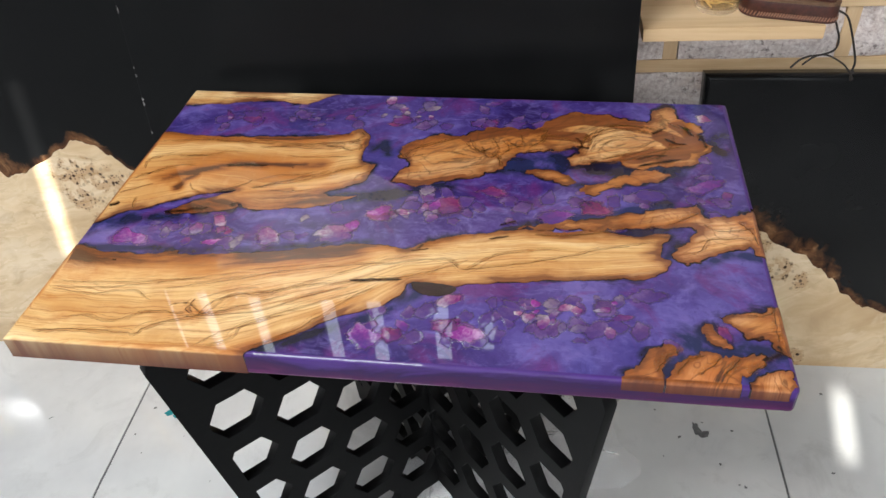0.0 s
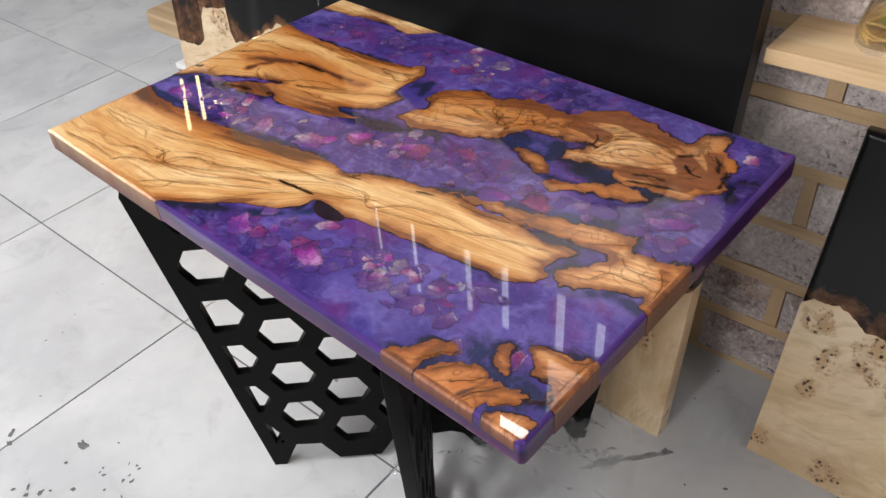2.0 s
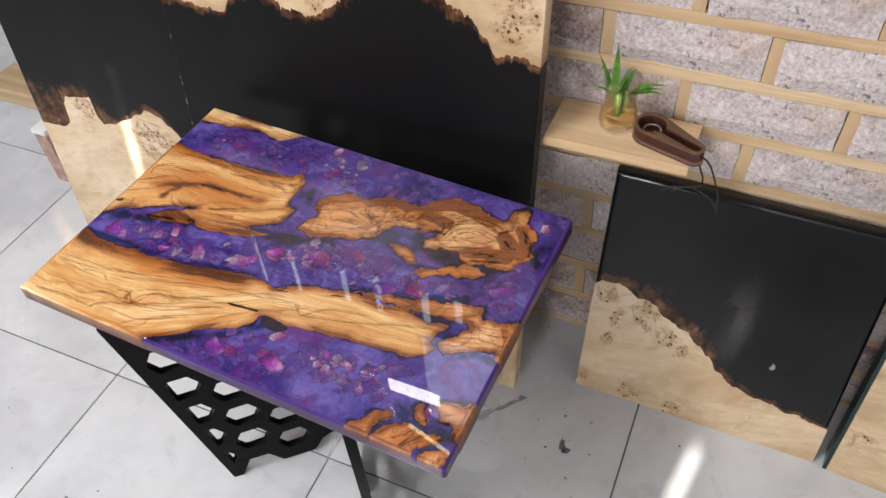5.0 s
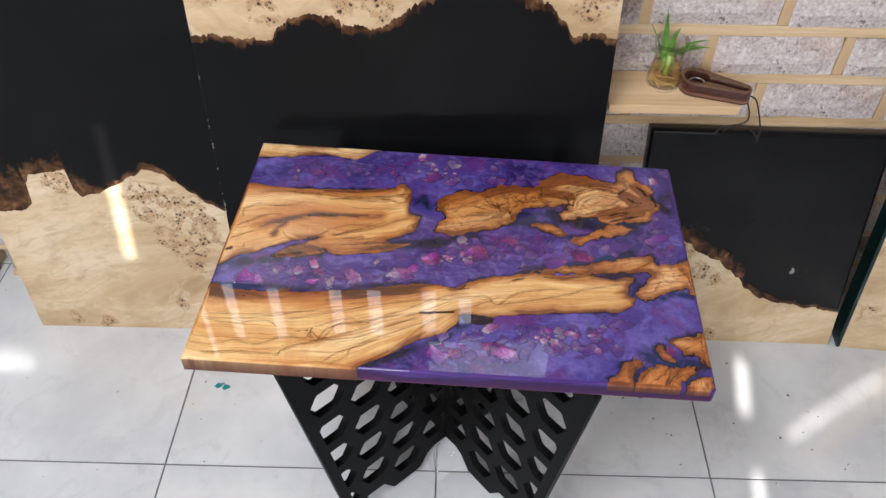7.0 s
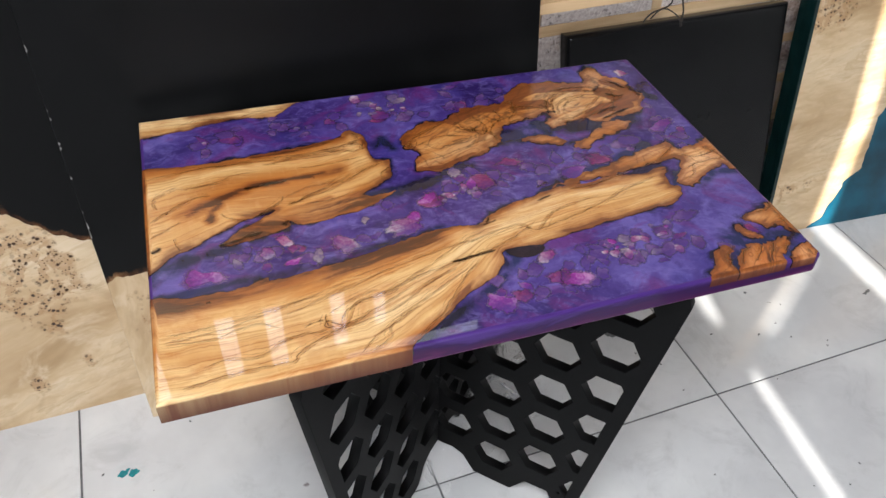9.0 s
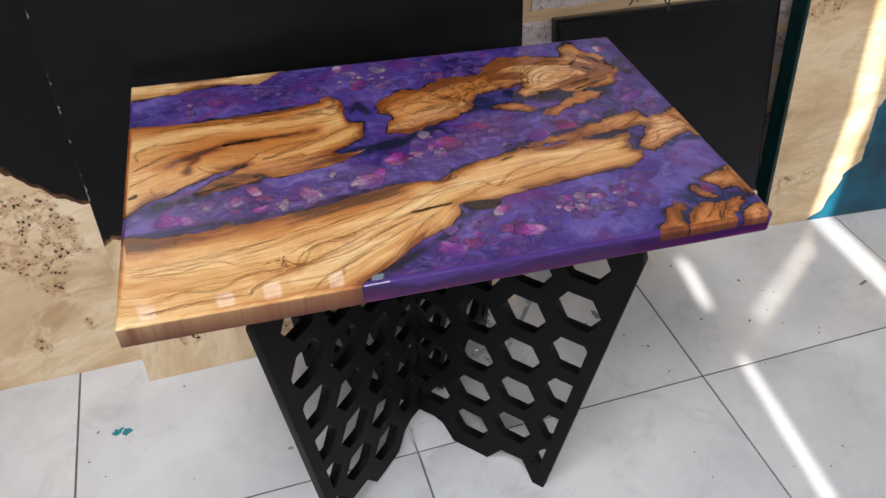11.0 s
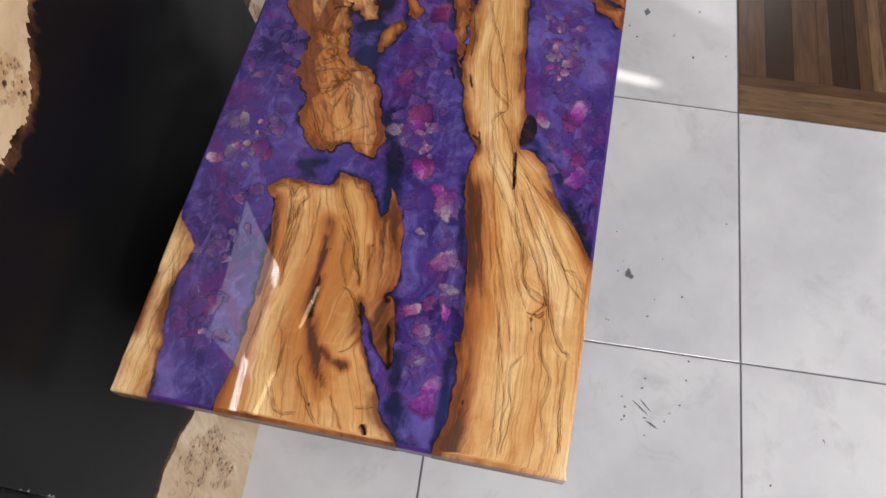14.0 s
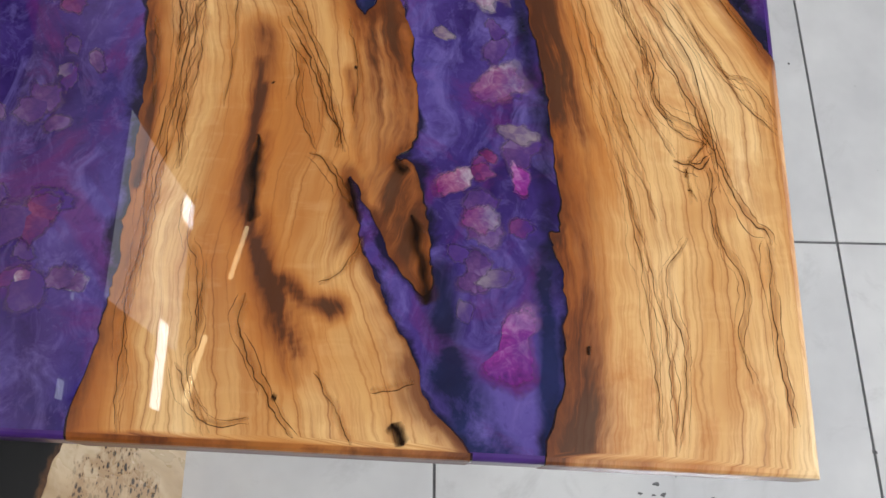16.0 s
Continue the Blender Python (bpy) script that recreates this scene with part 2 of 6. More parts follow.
    # smooth red-brown heart of the burls
    heart = m.math("ADD", m.xyz(node.outputs[0])[1], m.math("MULTIPLY", m.math("SUBTRACT", broad, 0.5), 0.9))
    fold = m.math("PINGPONG", m.math("MULTIPLY", m.noise(1.0, 2, 0.5, 0.5, src=m.mapping((9, 16, 1), src=w)), 9.0), 0.5)
    brown = m.mix(m.ramp(fold, (0.0, 0.5), (0.10, 0.25), (0.25, 0.0)), m.ramp(vary, (0.32, (0.110, 0.026, 0.006)), (0.64, (0.24, 0.070, 0.018))), (0.075, 0.020, 0.006))
    col = m.mix(m.ramp(heart, (0.30, 0.0), (0.42, 0.95)), col, brown)
    # the browned live edge
    blot = m.noise(1.0, 6, 0.68, 0.5, src=m.mapping((12, 40, 1), loc=(7, 3, 0), src=w))
    reach = m.math("ADD", 0.0010, m.math("MULTIPLY", m.ramp(m.noise(9, 3, 0.55, 0.4), (0.42, 0.0), (0.62, 1.0)), 0.0075))
    rim = m.math("ADD", m.math("DIVIDE", dist, reach), m.math("MULTIPLY", m.math("SUBTRACT", blot, 0.5), 2.2))
    col = m.mix(m.ramp(rim, (0.0, 0.93), (0.45, 0.6), (1.2, 0.0)), col, m.ramp(blot, (0.36, (0.085, 0.020, 0.004)), (0.62, (0.26, 0.072, 0.012))))
    # sides a darker red-brown than the top
    col = m.mix(m.math("MULTIPLY", side, m.ramp(blot, (0.36, 1.0), (0.66, 0.88))), col, (0.080, 0.024, 0.018))
    pin = m.voronoi(13, src=m.mapping((1, 1, 0), src=g))
    col = m.mix(m.ramp(pin, (0.016, 0.9), (0.024, 0.0)), col, (0.035, 0.012, 0.006))
    m.set(Base_Color=col, Roughness=0.42, Coat_Weight=m.ramp(side, (0.2, 1.0), (0.9, 0.25)), Coat_Roughness=0.012, Coat_IOR=1.55, Specular_IOR_Level=m.ramp(side, (0.2, 0.25), (0.9, 0.08)))
    return m.mat


def grain_mark(name, deep, mid, pale, strength, ragged_edge=0.5, core=0.0):
    """A vein or stain in the wood, darkest in the middle, that fades towards its sides; UV x: along it in metres, UV y: 0 in the middle, 1 at the side."""
    m = Nodes(name)
    along, off, _ = m.xyz(m.uv())
    broad = m.noise(1.0, 4, 0.6, 0.4, src=m.mapping((30, 45, 1)))
    fine = m.noise(1.0, 5, 0.7, 0.4, src=m.mapping((60, 170, 1)))
    streaks = m.noise(1.0, 5, 0.65, 0.3, src=m.mapping((16, 330, 1)))
    f = m.math("ADD", off, m.math("MULTIPLY", m.math("SUBTRACT", broad, 0.5), ragged_edge * 1.6))
    f = m.math("ADD", f, m.math("MULTIPLY", m.math("SUBTRACT", fine, 0.5), ragged_edge * 1.6))
    tint = m.math("ADD", f, m.math("MULTIPLY", m.math("SUBTRACT", streaks, 0.5), 1.3))
    col = m.ramp(tint, (0.10, deep), (0.45, mid), (0.90, pale))
    m.set(Base_Color=col, Alpha=m.ramp(f, (core, strength), (1.0, 0.0)), Roughness=0.42, Coat_Weight=1.0, Coat_Roughness=0.012, Coat_IOR=1.55, Specular_IOR_Level=0.0)
    return m.mat


def burnt_edge():
    m = Nodes("charred_bark_in_resin")
    n = m.noise(45, 5, 0.65)
    col = m.ramp(n, (0.35, (0.008, 0.006, 0.010)), (0.6, (0.028, 0.014, 0.022)), (0.78, (0.10, 0.042, 0.02)))
    m.set(Base_Color=col, Roughness=0.4, Coat_Weight=1.0, Coat_Roughness=0.012, Coat_IOR=1.55, Specular_IOR_Level=0.0)
    return m.mat


def petal_mat(name, a, b, c):
    """A petal sunk in the resin; UV x: along the petal, UV y: 0 in the middle, 1 at its rim."""
    m = Nodes(name)
    along, rim, _ = m.xyz(m.uv())
    n = m.noise(110, 6, 0.72, 1.2)
    f = m.math("ADD", along, m.math("MULTIPLY", m.math("SUBTRACT", n, 0.5), 1.3))
    col = m.ramp(f, (0.18, a), (0.50, b), (0.82, c))
    sunk = m.math("ADD", m.math("MULTIPLY", m.rand(), 0.55), m.math("MULTIPLY", m.math("SUBTRACT", m.noise(40, 4, 0.6), 0.5), 1.2))
    col = m.mix(m.ramp(sunk, (0.0, 0.30), (0.60, 0.92)), col, (0.062, 0.030, 0.19))
    m.set(Base_Color=col, Roughness=0.4, Coat_Weight=1.0, Coat_Roughness=0.012, Coat_IOR=1.55, Specular_IOR_Level=0.0)
    edge = m.math("ADD", rim, m.math("MULTIPLY", m.math("SUBTRACT", m.noise(120, 5, 0.7), 0.5), 0.55))
    m.set(Alpha=m.ramp(edge, (0.70, 0.90), (1.0, 0.0)))
    return m.mat


def black_resin(name="black_resin", rough=0.36, grey=1.0, gloss=0.14):
    """Black cast resin over a brown live edge (UV x: how far the bark reaches, UV y: distance from the border, metres)."""
    m = Nodes(name)
    reach, d, _ = m.xyz(m.uv())
    ragged_ = m.noise(30, 6, 0.72, 0.5)
    k = m.math("ADD", m.math("DIVIDE", d, reach), m.math("MULTIPLY", m.math("SUBTRACT", ragged_, 0.5), 3.0))
    brown = m.ramp(m.noise(26, 6, 0.66, 0.6), (0.36, (0.014, 0.006, 0.004)), (0.48, (0.075, 0.031, 0.013)), (0.60, (0.16, 0.076, 0.033)), (0.72, (0.34, 0.20, 0.10)))
    film = m.ramp(m.noise(3, 4), (0.4, (0.0030 * grey, 0.0031 * grey, 0.0034 * grey)), (0.6, (0.0052 * grey, 0.0054 * grey, 0.0058 * grey)))
    col = m.mix(m.ramp(k, (0.20, 0.97), (0.70, 0.55), (1.15, 0.0)), film, brown)
    dust = m.ramp(m.noise(8, 6, 0.7), (0.45, rough - 0.05), (0.75, rough + 0.06))
    m.set(Base_Color=col, Roughness=dust, Specular_IOR_Level=gloss)
    return m.mat


def burl_wood(name, grain_turn=0.0, seed=0.0):
    """Pale poplar burl with soft flame figure; UV x: where the dark pin knots cluster."""
    m = Nodes(name)
    base = m.mapping(rot=(0, grain_turn, 0), loc=(seed, seed * 0.7, seed * 1.3))
    w = m.warp(0.05, 6, src=base)
    tone = m.noise(1.0, 5, 0.6, 0.5, src=m.mapping((2.2, 6, 8), src=w))
    col = m.ramp(tone, (0.36, (0.40, 0.265, 0.135)), (0.46, (0.54, 0.39, 0.23)), (0.54, (0.62, 0.47, 0.295)), (0.65, (0.69, 0.55, 0.38)))
    fig = m.noise(1.0, 4, 0.6, 1.0, src=m.mapping((12, 30, 46), src=w))
    col = m.mix(m.ramp(fig, (0.38, 0.45), (0.52, 0.0)), col, (0.47, 0.32, 0.17))
    curl = m.noise(1.0, 5, 0.6, 1.6, src=m.mapping((5, 9, 9), loc=(3, 1, 2), src=w))
    col = m.mix(m.ramp(curl, (0.54, 0.0), (0.66, 0.55)), col, (0.42, 0.29, 0.165))
    col = m.mix(m.ramp(curl, (0.34, 0.5), (0.44, 0.0)), col, (0.70, 0.57, 0.41))
    place = m.xyz(m.uv())[0]
    mask = m.ramp(m.math("ADD", place, m.math("MULTIPLY", m.math("SUBTRACT", m.noise(22, 4, 0.6, 0.3, src=base), 0.5), 1.3)), (0.32, 0.0), (0.5, 1.0))
    clump = m.ramp(m.noise(42, 3, 0.6, 0.4, src=base), (0.46, 0.0), (0.52, 1.0))
    bent = m.warp(0.008, 70, src=base)
    dots = m.voronoi(95, src=bent)
    pick = m.ramp(m.xyz(m.voronoi(95, src=bent, out="Color"))[0], (0.18, 0.0), (0.22, 1.0))
    small = m.voronoi(170, src=m.mapping(loc=(4, 2, 1), src=bent))
    spots = m.math("MAXIMUM", m.math("MULTIPLY", pick, m.ramp(dots, (0.24, 1.0), (0.38, 0.0))), m.math("MULTIPLY", clump, m.ramp(small, (0.18, 0.9), (0.34, 0.0))))
    halo = m.math("MULTIPLY", mask, m.math("ADD", 0.12, m.math("MULTIPLY", clump, 0.5)))
    col = m.mix(halo, col, (0.37, 0.205, 0.090))
    col = m.mix(m.math("MULTIPLY", spots, m.math("MULTIPLY", mask, m.math("ADD", 0.35, m.math("MULTIPLY", clump, 0.65)))), col, (0.034, 0.014, 0.005))
    m.set(Base_Color=col, Roughness=m.ramp(tone, (0.3, 0.34), (0.7, 0.24)), Specular_IOR_Level=0.5)
    return m.mat


def pine(name, along=0, tone=1.0):
    m = Nodes(name)
    s = [60.0, 60.0, 60.0]
    s[along] = 2.5
    w = m.warp(0.012, 9)
    g = m.noise(1.0, 4, 0.6, 0.6, src=m.mapping(tuple(s), src=w))
    wide = m.noise(1.0, 3, 0.5, src=m.mapping(tuple(v * 0.22 for v in s), src=w))
    col = m.ramp(g, (0.3, tuple(c * tone for c in (0.46, 0.30, 0.155))), (0.55, tuple(c * tone for c in (0.66, 0.49, 0.30))), (0.75, tuple(c * tone for c in (0.76, 0.60, 0.40))))
    col = m.mix(m.ramp(wide, (0.42, 0.35), (0.6, 0.0)), col, tuple(c * tone for c in (0.46, 0.29, 0.15)))
    knots = m.voronoi(7, src=m.mapping((0.6, 1, 1)))
    col = m.mix(m.ramp(knots, (0.05, 0.85), (0.11, 0.0)), col, (0.20, 0.095, 0.038))
    col = m.mix(m.math("MULTIPLY", m.rand(), 0.5), col, tuple(c * tone for c in (0.52, 0.345, 0.185)))
    m.set(Base_Color=col, Roughness=0.62)
    m.bump(g, 0.15, 0.002)
    return m.mat


def old_brick():
    """Pale whitewashed brick: pinkish clay under a worn wash, fine pits and white crumbs."""
    m = Nodes("whitewashed_old_brick")
    broad = m.noise(7, 4, 0.55, 0.3)
    grit = m.noise(150, 6, 0.75)
    chips = m.noise(42, 5, 0.68, 0.3)
    tint = m.rand()
    cover = m.math("ADD", broad, m.math("ADD", m.math("MULTIPLY", m.math("SUBTRACT", tint, 0.30), 0.40), m.math("MULTIPLY", m.math("SUBTRACT", chips, 0.5), 0.40)))
    clay = m.ramp(grit, (0.36, (0.13, 0.092, 0.086)), (0.5, (0.25, 0.185, 0.17)), (0.64, (0.40, 0.32, 0.295)))
    wash = m.ramp(grit, (0.34, (0.44, 0.365, 0.35)), (0.5, (0.58, 0.51, 0.49)), (0.64, (0.72, 0.665, 0.64)))
    col = m.mix(m.ramp(cover, (0.34, 0.0), (0.46, 0.6), (0.58, 0.98)), clay, wash)
    warm = m.noise(11, 4, 0.6, 0.4, src=m.mapping(loc=(9, 4, 1)))
    col = m.mix(m.ramp(warm, (0.54, 0.0), (0.70, 0.45)), col, (0.50, 0.36, 0.27))
    white = m.noise(34, 6, 0.75, 0.4, src=m.mapping(loc=(5, 2, 7)))
    col = m.mix(m.ramp(white, (0.56, 0.0), (0.66, 0.85)), col, (0.76, 0.72, 0.70))
    pits = m.noise(85, 5, 0.75, 0.4, src=m.mapping(loc=(1, 8, 3)))
    where = m.noise(13, 3, 0.6, 0.3, src=m.mapping(loc=(3, 3, 9)))
    col = m.mix(m.math("MULTIPLY", m.ramp(pits, (0.54, 0.0), (0.62, 0.85)), m.ramp(where, (0.42, 0.15), (0.58, 1.0))), col, (0.085, 0.062, 0.060))
    m.set(Base_Color=col, Roughness=0.9, Specular_IOR_Level=0.2)
    m.bump(m.math("ADD", m.math("MULTIPLY", grit, 0.7), m.math("MULTIPLY", chips, 0.6)), 0.6, 0.004)
    return m.mat


def floor_tile():
    m = Nodes("white_glazed_floor_tile")
    big = m.noise(2.6, 5, 0.6)
    col = m.ramp(big, (0.40, (0.53, 0.535, 0.55)), (0.52, (0.60, 0.605, 0.615)), (0.62, (0.65, 0.655, 0.66)))
    r = m.rand()
    off = m.t.nodes.new("ShaderNodeVectorMath")
    off.operation = "MULTIPLY_ADD"
    m.link(r, off.inputs[0])
    off.inputs[1].default_value = (31, 17, 7)
    m.link(m.co, off.inputs[2])
    mine = off.outputs[0]
    smear = m.noise(9, 6, 0.7, 0.8, src=mine)
    col = m.mix(m.ramp(smear, (0.54, 0.0), (0.70, 0.35)), col, (0.36, 0.36, 0.37))
    sc = m.voronoi(4.0, src=m.warp(0.05, 22, src=mine))
    col = m.mix(m.ramp(sc, (0.012, 0.8), (0.024, 0.0)), col, (0.14, 0.10, 0.105))
    fl = m.voronoi(13, src=m.warp(0.03, 50, src=m.mapping(loc=(3, 8, 0), src=mine)))
    col = m.mix(m.ramp(fl, (0.020, 0.9), (0.034, 0.0)), col, (0.06, 0.07, 0.075))
    m.set(Base_Color=col, Roughness=m.ramp(smear, (0.4, 0.05), (0.7, 0.16)), Specular_IOR_Level=0.75)
    m.bump(m.noise(1.6, 2), 0.05, 0.01)
    return m.mat


def striped_tile(name="wood_print_board", grain=(70, 9, 1)):
    """A printed wood-look floor tile: dark and light brown boards."""
    m = Nodes(name)
    g = m.noise(1.0, 5, 0.65, 0.4, src=m.mapping(grain))
    r = m.rand()
    lo = m.ramp(r, (0.0, (0.040, 0.022, 0.012)), (0.35, (0.11, 0.058, 0.029)), (0.6, (0.19, 0.115, 0.058)), (1.0, (0.13, 0.070, 0.034)), mode="CONSTANT")
    col = m.mix(m.ramp(g, (0.35, 0.55), (0.65, 0.0)), lo, (0.03, 0.017, 0.010))
    m.set(Base_Color=col, Roughness=0.25)
    return m.mat


M_RESIN = resin_purple()
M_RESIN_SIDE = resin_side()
M_WOOD = olive_wood("honey_olive_wood", 0.02)
M_WOOD_LEFT = olive_wood("veined_olive_wood", 0.02, (0.9, 0.35, 0), 1.15)
M_WOOD_FAR = olive_wood("figured_olive_wood", 0.02, (0.4, 0.2, 0), 1.2)
M_WOOD_BRANCH = olive_wood("cracked_olive_branch", 0.14, (3.4, 0.2, 0), 1.4, 0.7)
M_WOOD_BURL = olive_wood("swirled_olive_burl", 0.08, (1.3, 0.7, 0), 1.3, 0.6)
M_WOOD_ROOT = olive_wood("dark_grained_root_wood", 0.25, (2.3, 1.7, 0), 1.2, 0.85)
M_VEIN = grain_mark("dark_growth_line", (0.070, 0.018, 0.003), (0.125, 0.034, 0.006), (0.30, 0.095, 0.016), 0.93, 0.6, 0.15)
M_VEIN_GLOW = grain_mark("red_brown_growth_band", (0.36, 0.120, 0.020), (0.42, 0.155, 0.028), (0.50, 0.20, 0.045), 0.32, 0.8)
M_BLACK_HEART = grain_mark("black_heartwood", (0.010, 0.004, 0.002), (0.026, 0.008, 0.003), (0.13, 0.034, 0.006), 0.96, 0.9, 0.0)
M_RIM = burnt_edge()
M_PETALS = [petal_mat("magenta_petal", (0.13, 0.006, 0.09), (0.36, 0.035, 0.30), (0.62, 0.30, 0.55)),
            petal_mat("pale_pink_petal", (0.22, 0.015, 0.12), (0.44, 0.16, 0.25), (0.74, 0.64, 0.64)),
            petal_mat("crimson_petal", (0.06, 0.01, 0.05), (0.22, 0.02, 0.06), (0.36, 0.09, 0.16)),
            petal_mat("dried_cream_petal", (0.14, 0.09, 0.16), (0.30, 0.22, 0.22), (0.52, 0.44, 0.36)),
            petal_mat("deeply_sunk_petal", (0.060, 0.024, 0.095), (0.14, 0.060, 0.17), (0.26, 0.17, 0.31))]
M_BLACK = black_resin()
M_BLACK_RIM = black_resin("black_resin_satin", 0.26, 1.6, 0.30)
M_BURL_A = burl_wood("pale_burl", 0.1, 0.0)
M_BURL_B = burl_wood("pale_burl_flame", 0.25, 5.3)
M_BURL_C = burl_wood("knotty_burl", 1.4, 9.1)
M_TEAL = plain("teal_resin", (0.004, 0.060, 0.100), 0.12, 0, 0.5, 9)
M_TEAL_EDGE = plain("dark_green_resin_edge", (0.004, 0.018, 0.018), 0.2, 0, 0.3, 20)
M_STEEL = plain("matt_black_powder_coat", (0.0035, 0.0035, 0.0038), 0.55, 0, 0.2, 90, Specular_IOR_Level=0.10)
M_PINE_X = pine("pine_lath", 0)
M_PINE_Z = pine("pine_upright_lath", 2, 0.95)
M_SHELF = pine("planed_pine_board", 0, 1.12)
M_BRICK = old_brick()
M_TILE = floor_tile()
M_GROUT = plain("grey_grout", (0.13, 0.13, 0.135), 0.9, 0, 0.3, 40)
M_STRIPE = striped_tile()
M_STRIPE_BORDER = striped_tile("wood_print_border", (9, 70, 1))
# unseen walls, darkened in colour so that black resin mirrors less light
M_DIM = plain("darkened_unseen_wall", (0.30, 0.30, 0.31), 0.85, 0, 0.08, 4)
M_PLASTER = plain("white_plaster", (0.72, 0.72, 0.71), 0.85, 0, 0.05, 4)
# unseen ceiling, its colour darkened to keep the tabletop's reflections deep
M_CEILING = plain("darkened_unseen_ceiling", (0.22, 0.22, 0.22), 0.9, 0, 0.1, 3)
M_MORTAR = plain("grey_mortar", (0.30, 0.27, 0.25), 0.95, 0, 0.25, 60)

import itertools

from mathutils.geometry import delaunay_2d_cdt

# ---------------------------------------------------------------- mesh helpers


def part(name, bm, material, parent=None, label="", m=None, smooth=False):
    me = bpy.data.meshes.new(name)
    bm.normal_update()
    bm.to_mesh(me)
    bm.free()
    me.materials.append(material)
    if smooth:
        for p in me.polygons:
            p.use_smooth = True
    ob = new(name, me)
    if parent:
        ob.parent = parent
    if m is not None:
        ob.matrix_basis = m
    if label:
        ob["label"] = label
    return ob


def empty(name, m, label, category, group="", kind=""):
    ob = new(name)
    ob.empty_display_size = 0.05
    ob.matrix_basis = m
    return tagged(ob, label, category, group, kind)


def box(x0, x1, y0, y1, z0, z1, bevel=0.0, bm=None):
    bm = bm or bmesh.new()
    made = bmesh.ops.create_cube(bm, size=1.0, matrix=Matrix.Translation(((x0 + x1) / 2, (y0 + y1) / 2, (z0 + z1) / 2)) @ Matrix.Diagonal((x1 - x0, y1 - y0, z1 - z0, 1)))
    if bevel:
        edges = list({e for v in made["verts"] for e in v.link_edges})
        bmesh.ops.bevel(bm, geom=edges, offset=bevel, segments=2, affect="EDGES", profile=0.6)
    return bm


def soften(ob, width, segments=2, angle=50):
    mod = ob.modifiers.new("edge", "BEVEL")
    mod.width, mod.segments, mod.limit_method, mod.angle_limit = width, segments, "ANGLE", radians(angle)
    return ob


def plate(outlines, thick, bevel=0.0):
    """A flat plate in the xy plane, z from -thick/2 to thick/2, with holes: closed outlines, the first one round the others."""
    cu = bpy.data.curves.new("plate", "CURVE")
    cu.dimensions, cu.fill_mode, cu.extrude, cu.bevel_depth, cu.bevel_resolution, cu.offset = "2D", "BOTH", thick / 2 - bevel, bevel, 1, -bevel
    for pts in outlines:
        sp = cu.splines.new("POLY")
        sp.points.add(len(pts) - 1)
        for p, (x, y) in zip(sp.points, pts):
            p.co = (x, y, 0, 1)
        sp.use_cyclic_u = True
    tmp = new("plate", cu)
    me = bpy.data.meshes.new_from_object(tmp)
    bm = bmesh.new()
    bm.from_mesh(me)
    bmesh.ops.remove_doubles(bm, verts=bm.verts, dist=1e-5)
    bpy.data.objects.remove(tmp)
    bpy.data.meshes.remove(me)
    return bm


def lathe(profile, steps=28, bm=None):
    bm = bm or bmesh.new()
    rings = []
    for r, z in profile:
        rings.append([bm.verts.new((r * math.cos(2 * math.pi * i / steps), r * math.sin(2 * math.pi * i / steps), z)) for i in range(steps)])
    for a, b in zip(rings, rings[1:]):
        for i in range(steps):
            j = (i + 1) % steps
            bm.faces.new((a[i], a[j], b[j], b[i]))
    for ring, flip in ((rings[0], True), (rings[-1], False)):
        if profile[0 if flip else -1][0] > 1e-4:
            bm.faces.new(ring[::-1] if flip else ring)
    bmesh.ops.remove_doubles(bm, verts=bm.verts, dist=1e-6)
    return bm


def tube(points, radius, sides=8, bm=None):
    """A round cord or stem along points; radius: one number, or one at each point."""
    bm = bm or bmesh.new()
    pts = [Vector(p) for p in points]
    rad = [radius] * len(pts) if isinstance(radius, (int, float)) else radius
    rings, ref = [], Vector((0.3, 0.2, 1))
    for i, p in enumerate(pts):
        way = (pts[min(i + 1, len(pts) - 1)] - pts[max(i - 1, 0)]).normalized()
        a = way.cross(ref)
        a = (a if a.length > 1e-4 else way.cross(Vector((1, 0, 0)))).normalized()
        b = way.cross(a)
        rings.append([bm.verts.new(p + rad[i] * (math.cos(t) * a + math.sin(t) * b)) for t in (2 * math.pi * k / sides for k in range(sides))])
    for a, b in zip(rings, rings[1:]):
        for i in range(sides):
            j = (i + 1) % sides
            bm.faces.new((a[i], a[j], b[j], b[i]))
    bm.faces.new(rings[0][::-1]), bm.faces.new(rings[-1])
    bmesh.ops.recalc_face_normals(bm, faces=bm.faces)
    return bm


def spline(pts, per=6, closed=True):
    """Catmull-Rom through 2D or 3D points."""
    n, out = len(pts), []
    for i in range(n if closed else n - 1):
        p = [Vector(pts[(i + k) % n] if closed else pts[max(0, min(n - 1, i + k))]) for k in (-1, 0, 1, 2)]
        for s in range(per):
            t = s / per
            out.append(0.5 * (2 * p[1] + (p[2] - p[0]) * t + (2 * p[0] - 5 * p[1] + 4 * p[2] - p[3]) * t * t + (3 * p[1] - p[0] - 3 * p[2] + p[3]) * t ** 3))
    if not closed:
        out.append(Vector(pts[-1]))
    return out


def clip_half(poly, a, nrm):
    """Keeps the part of a polygon on the side of the line through a to which nrm points."""
    out = []
    for i, p in enumerate(poly):
        q = poly[(i + 1) % len(poly)]
        dp, dq = (p - a).dot(nrm), (q - a).dot(nrm)
        if dp >= 0:
            out.append(p)
        if (dp > 0 > dq) or (dp < 0 < dq):
            out.append(p + (q - p) * (dp / (dp - dq)))
    return out


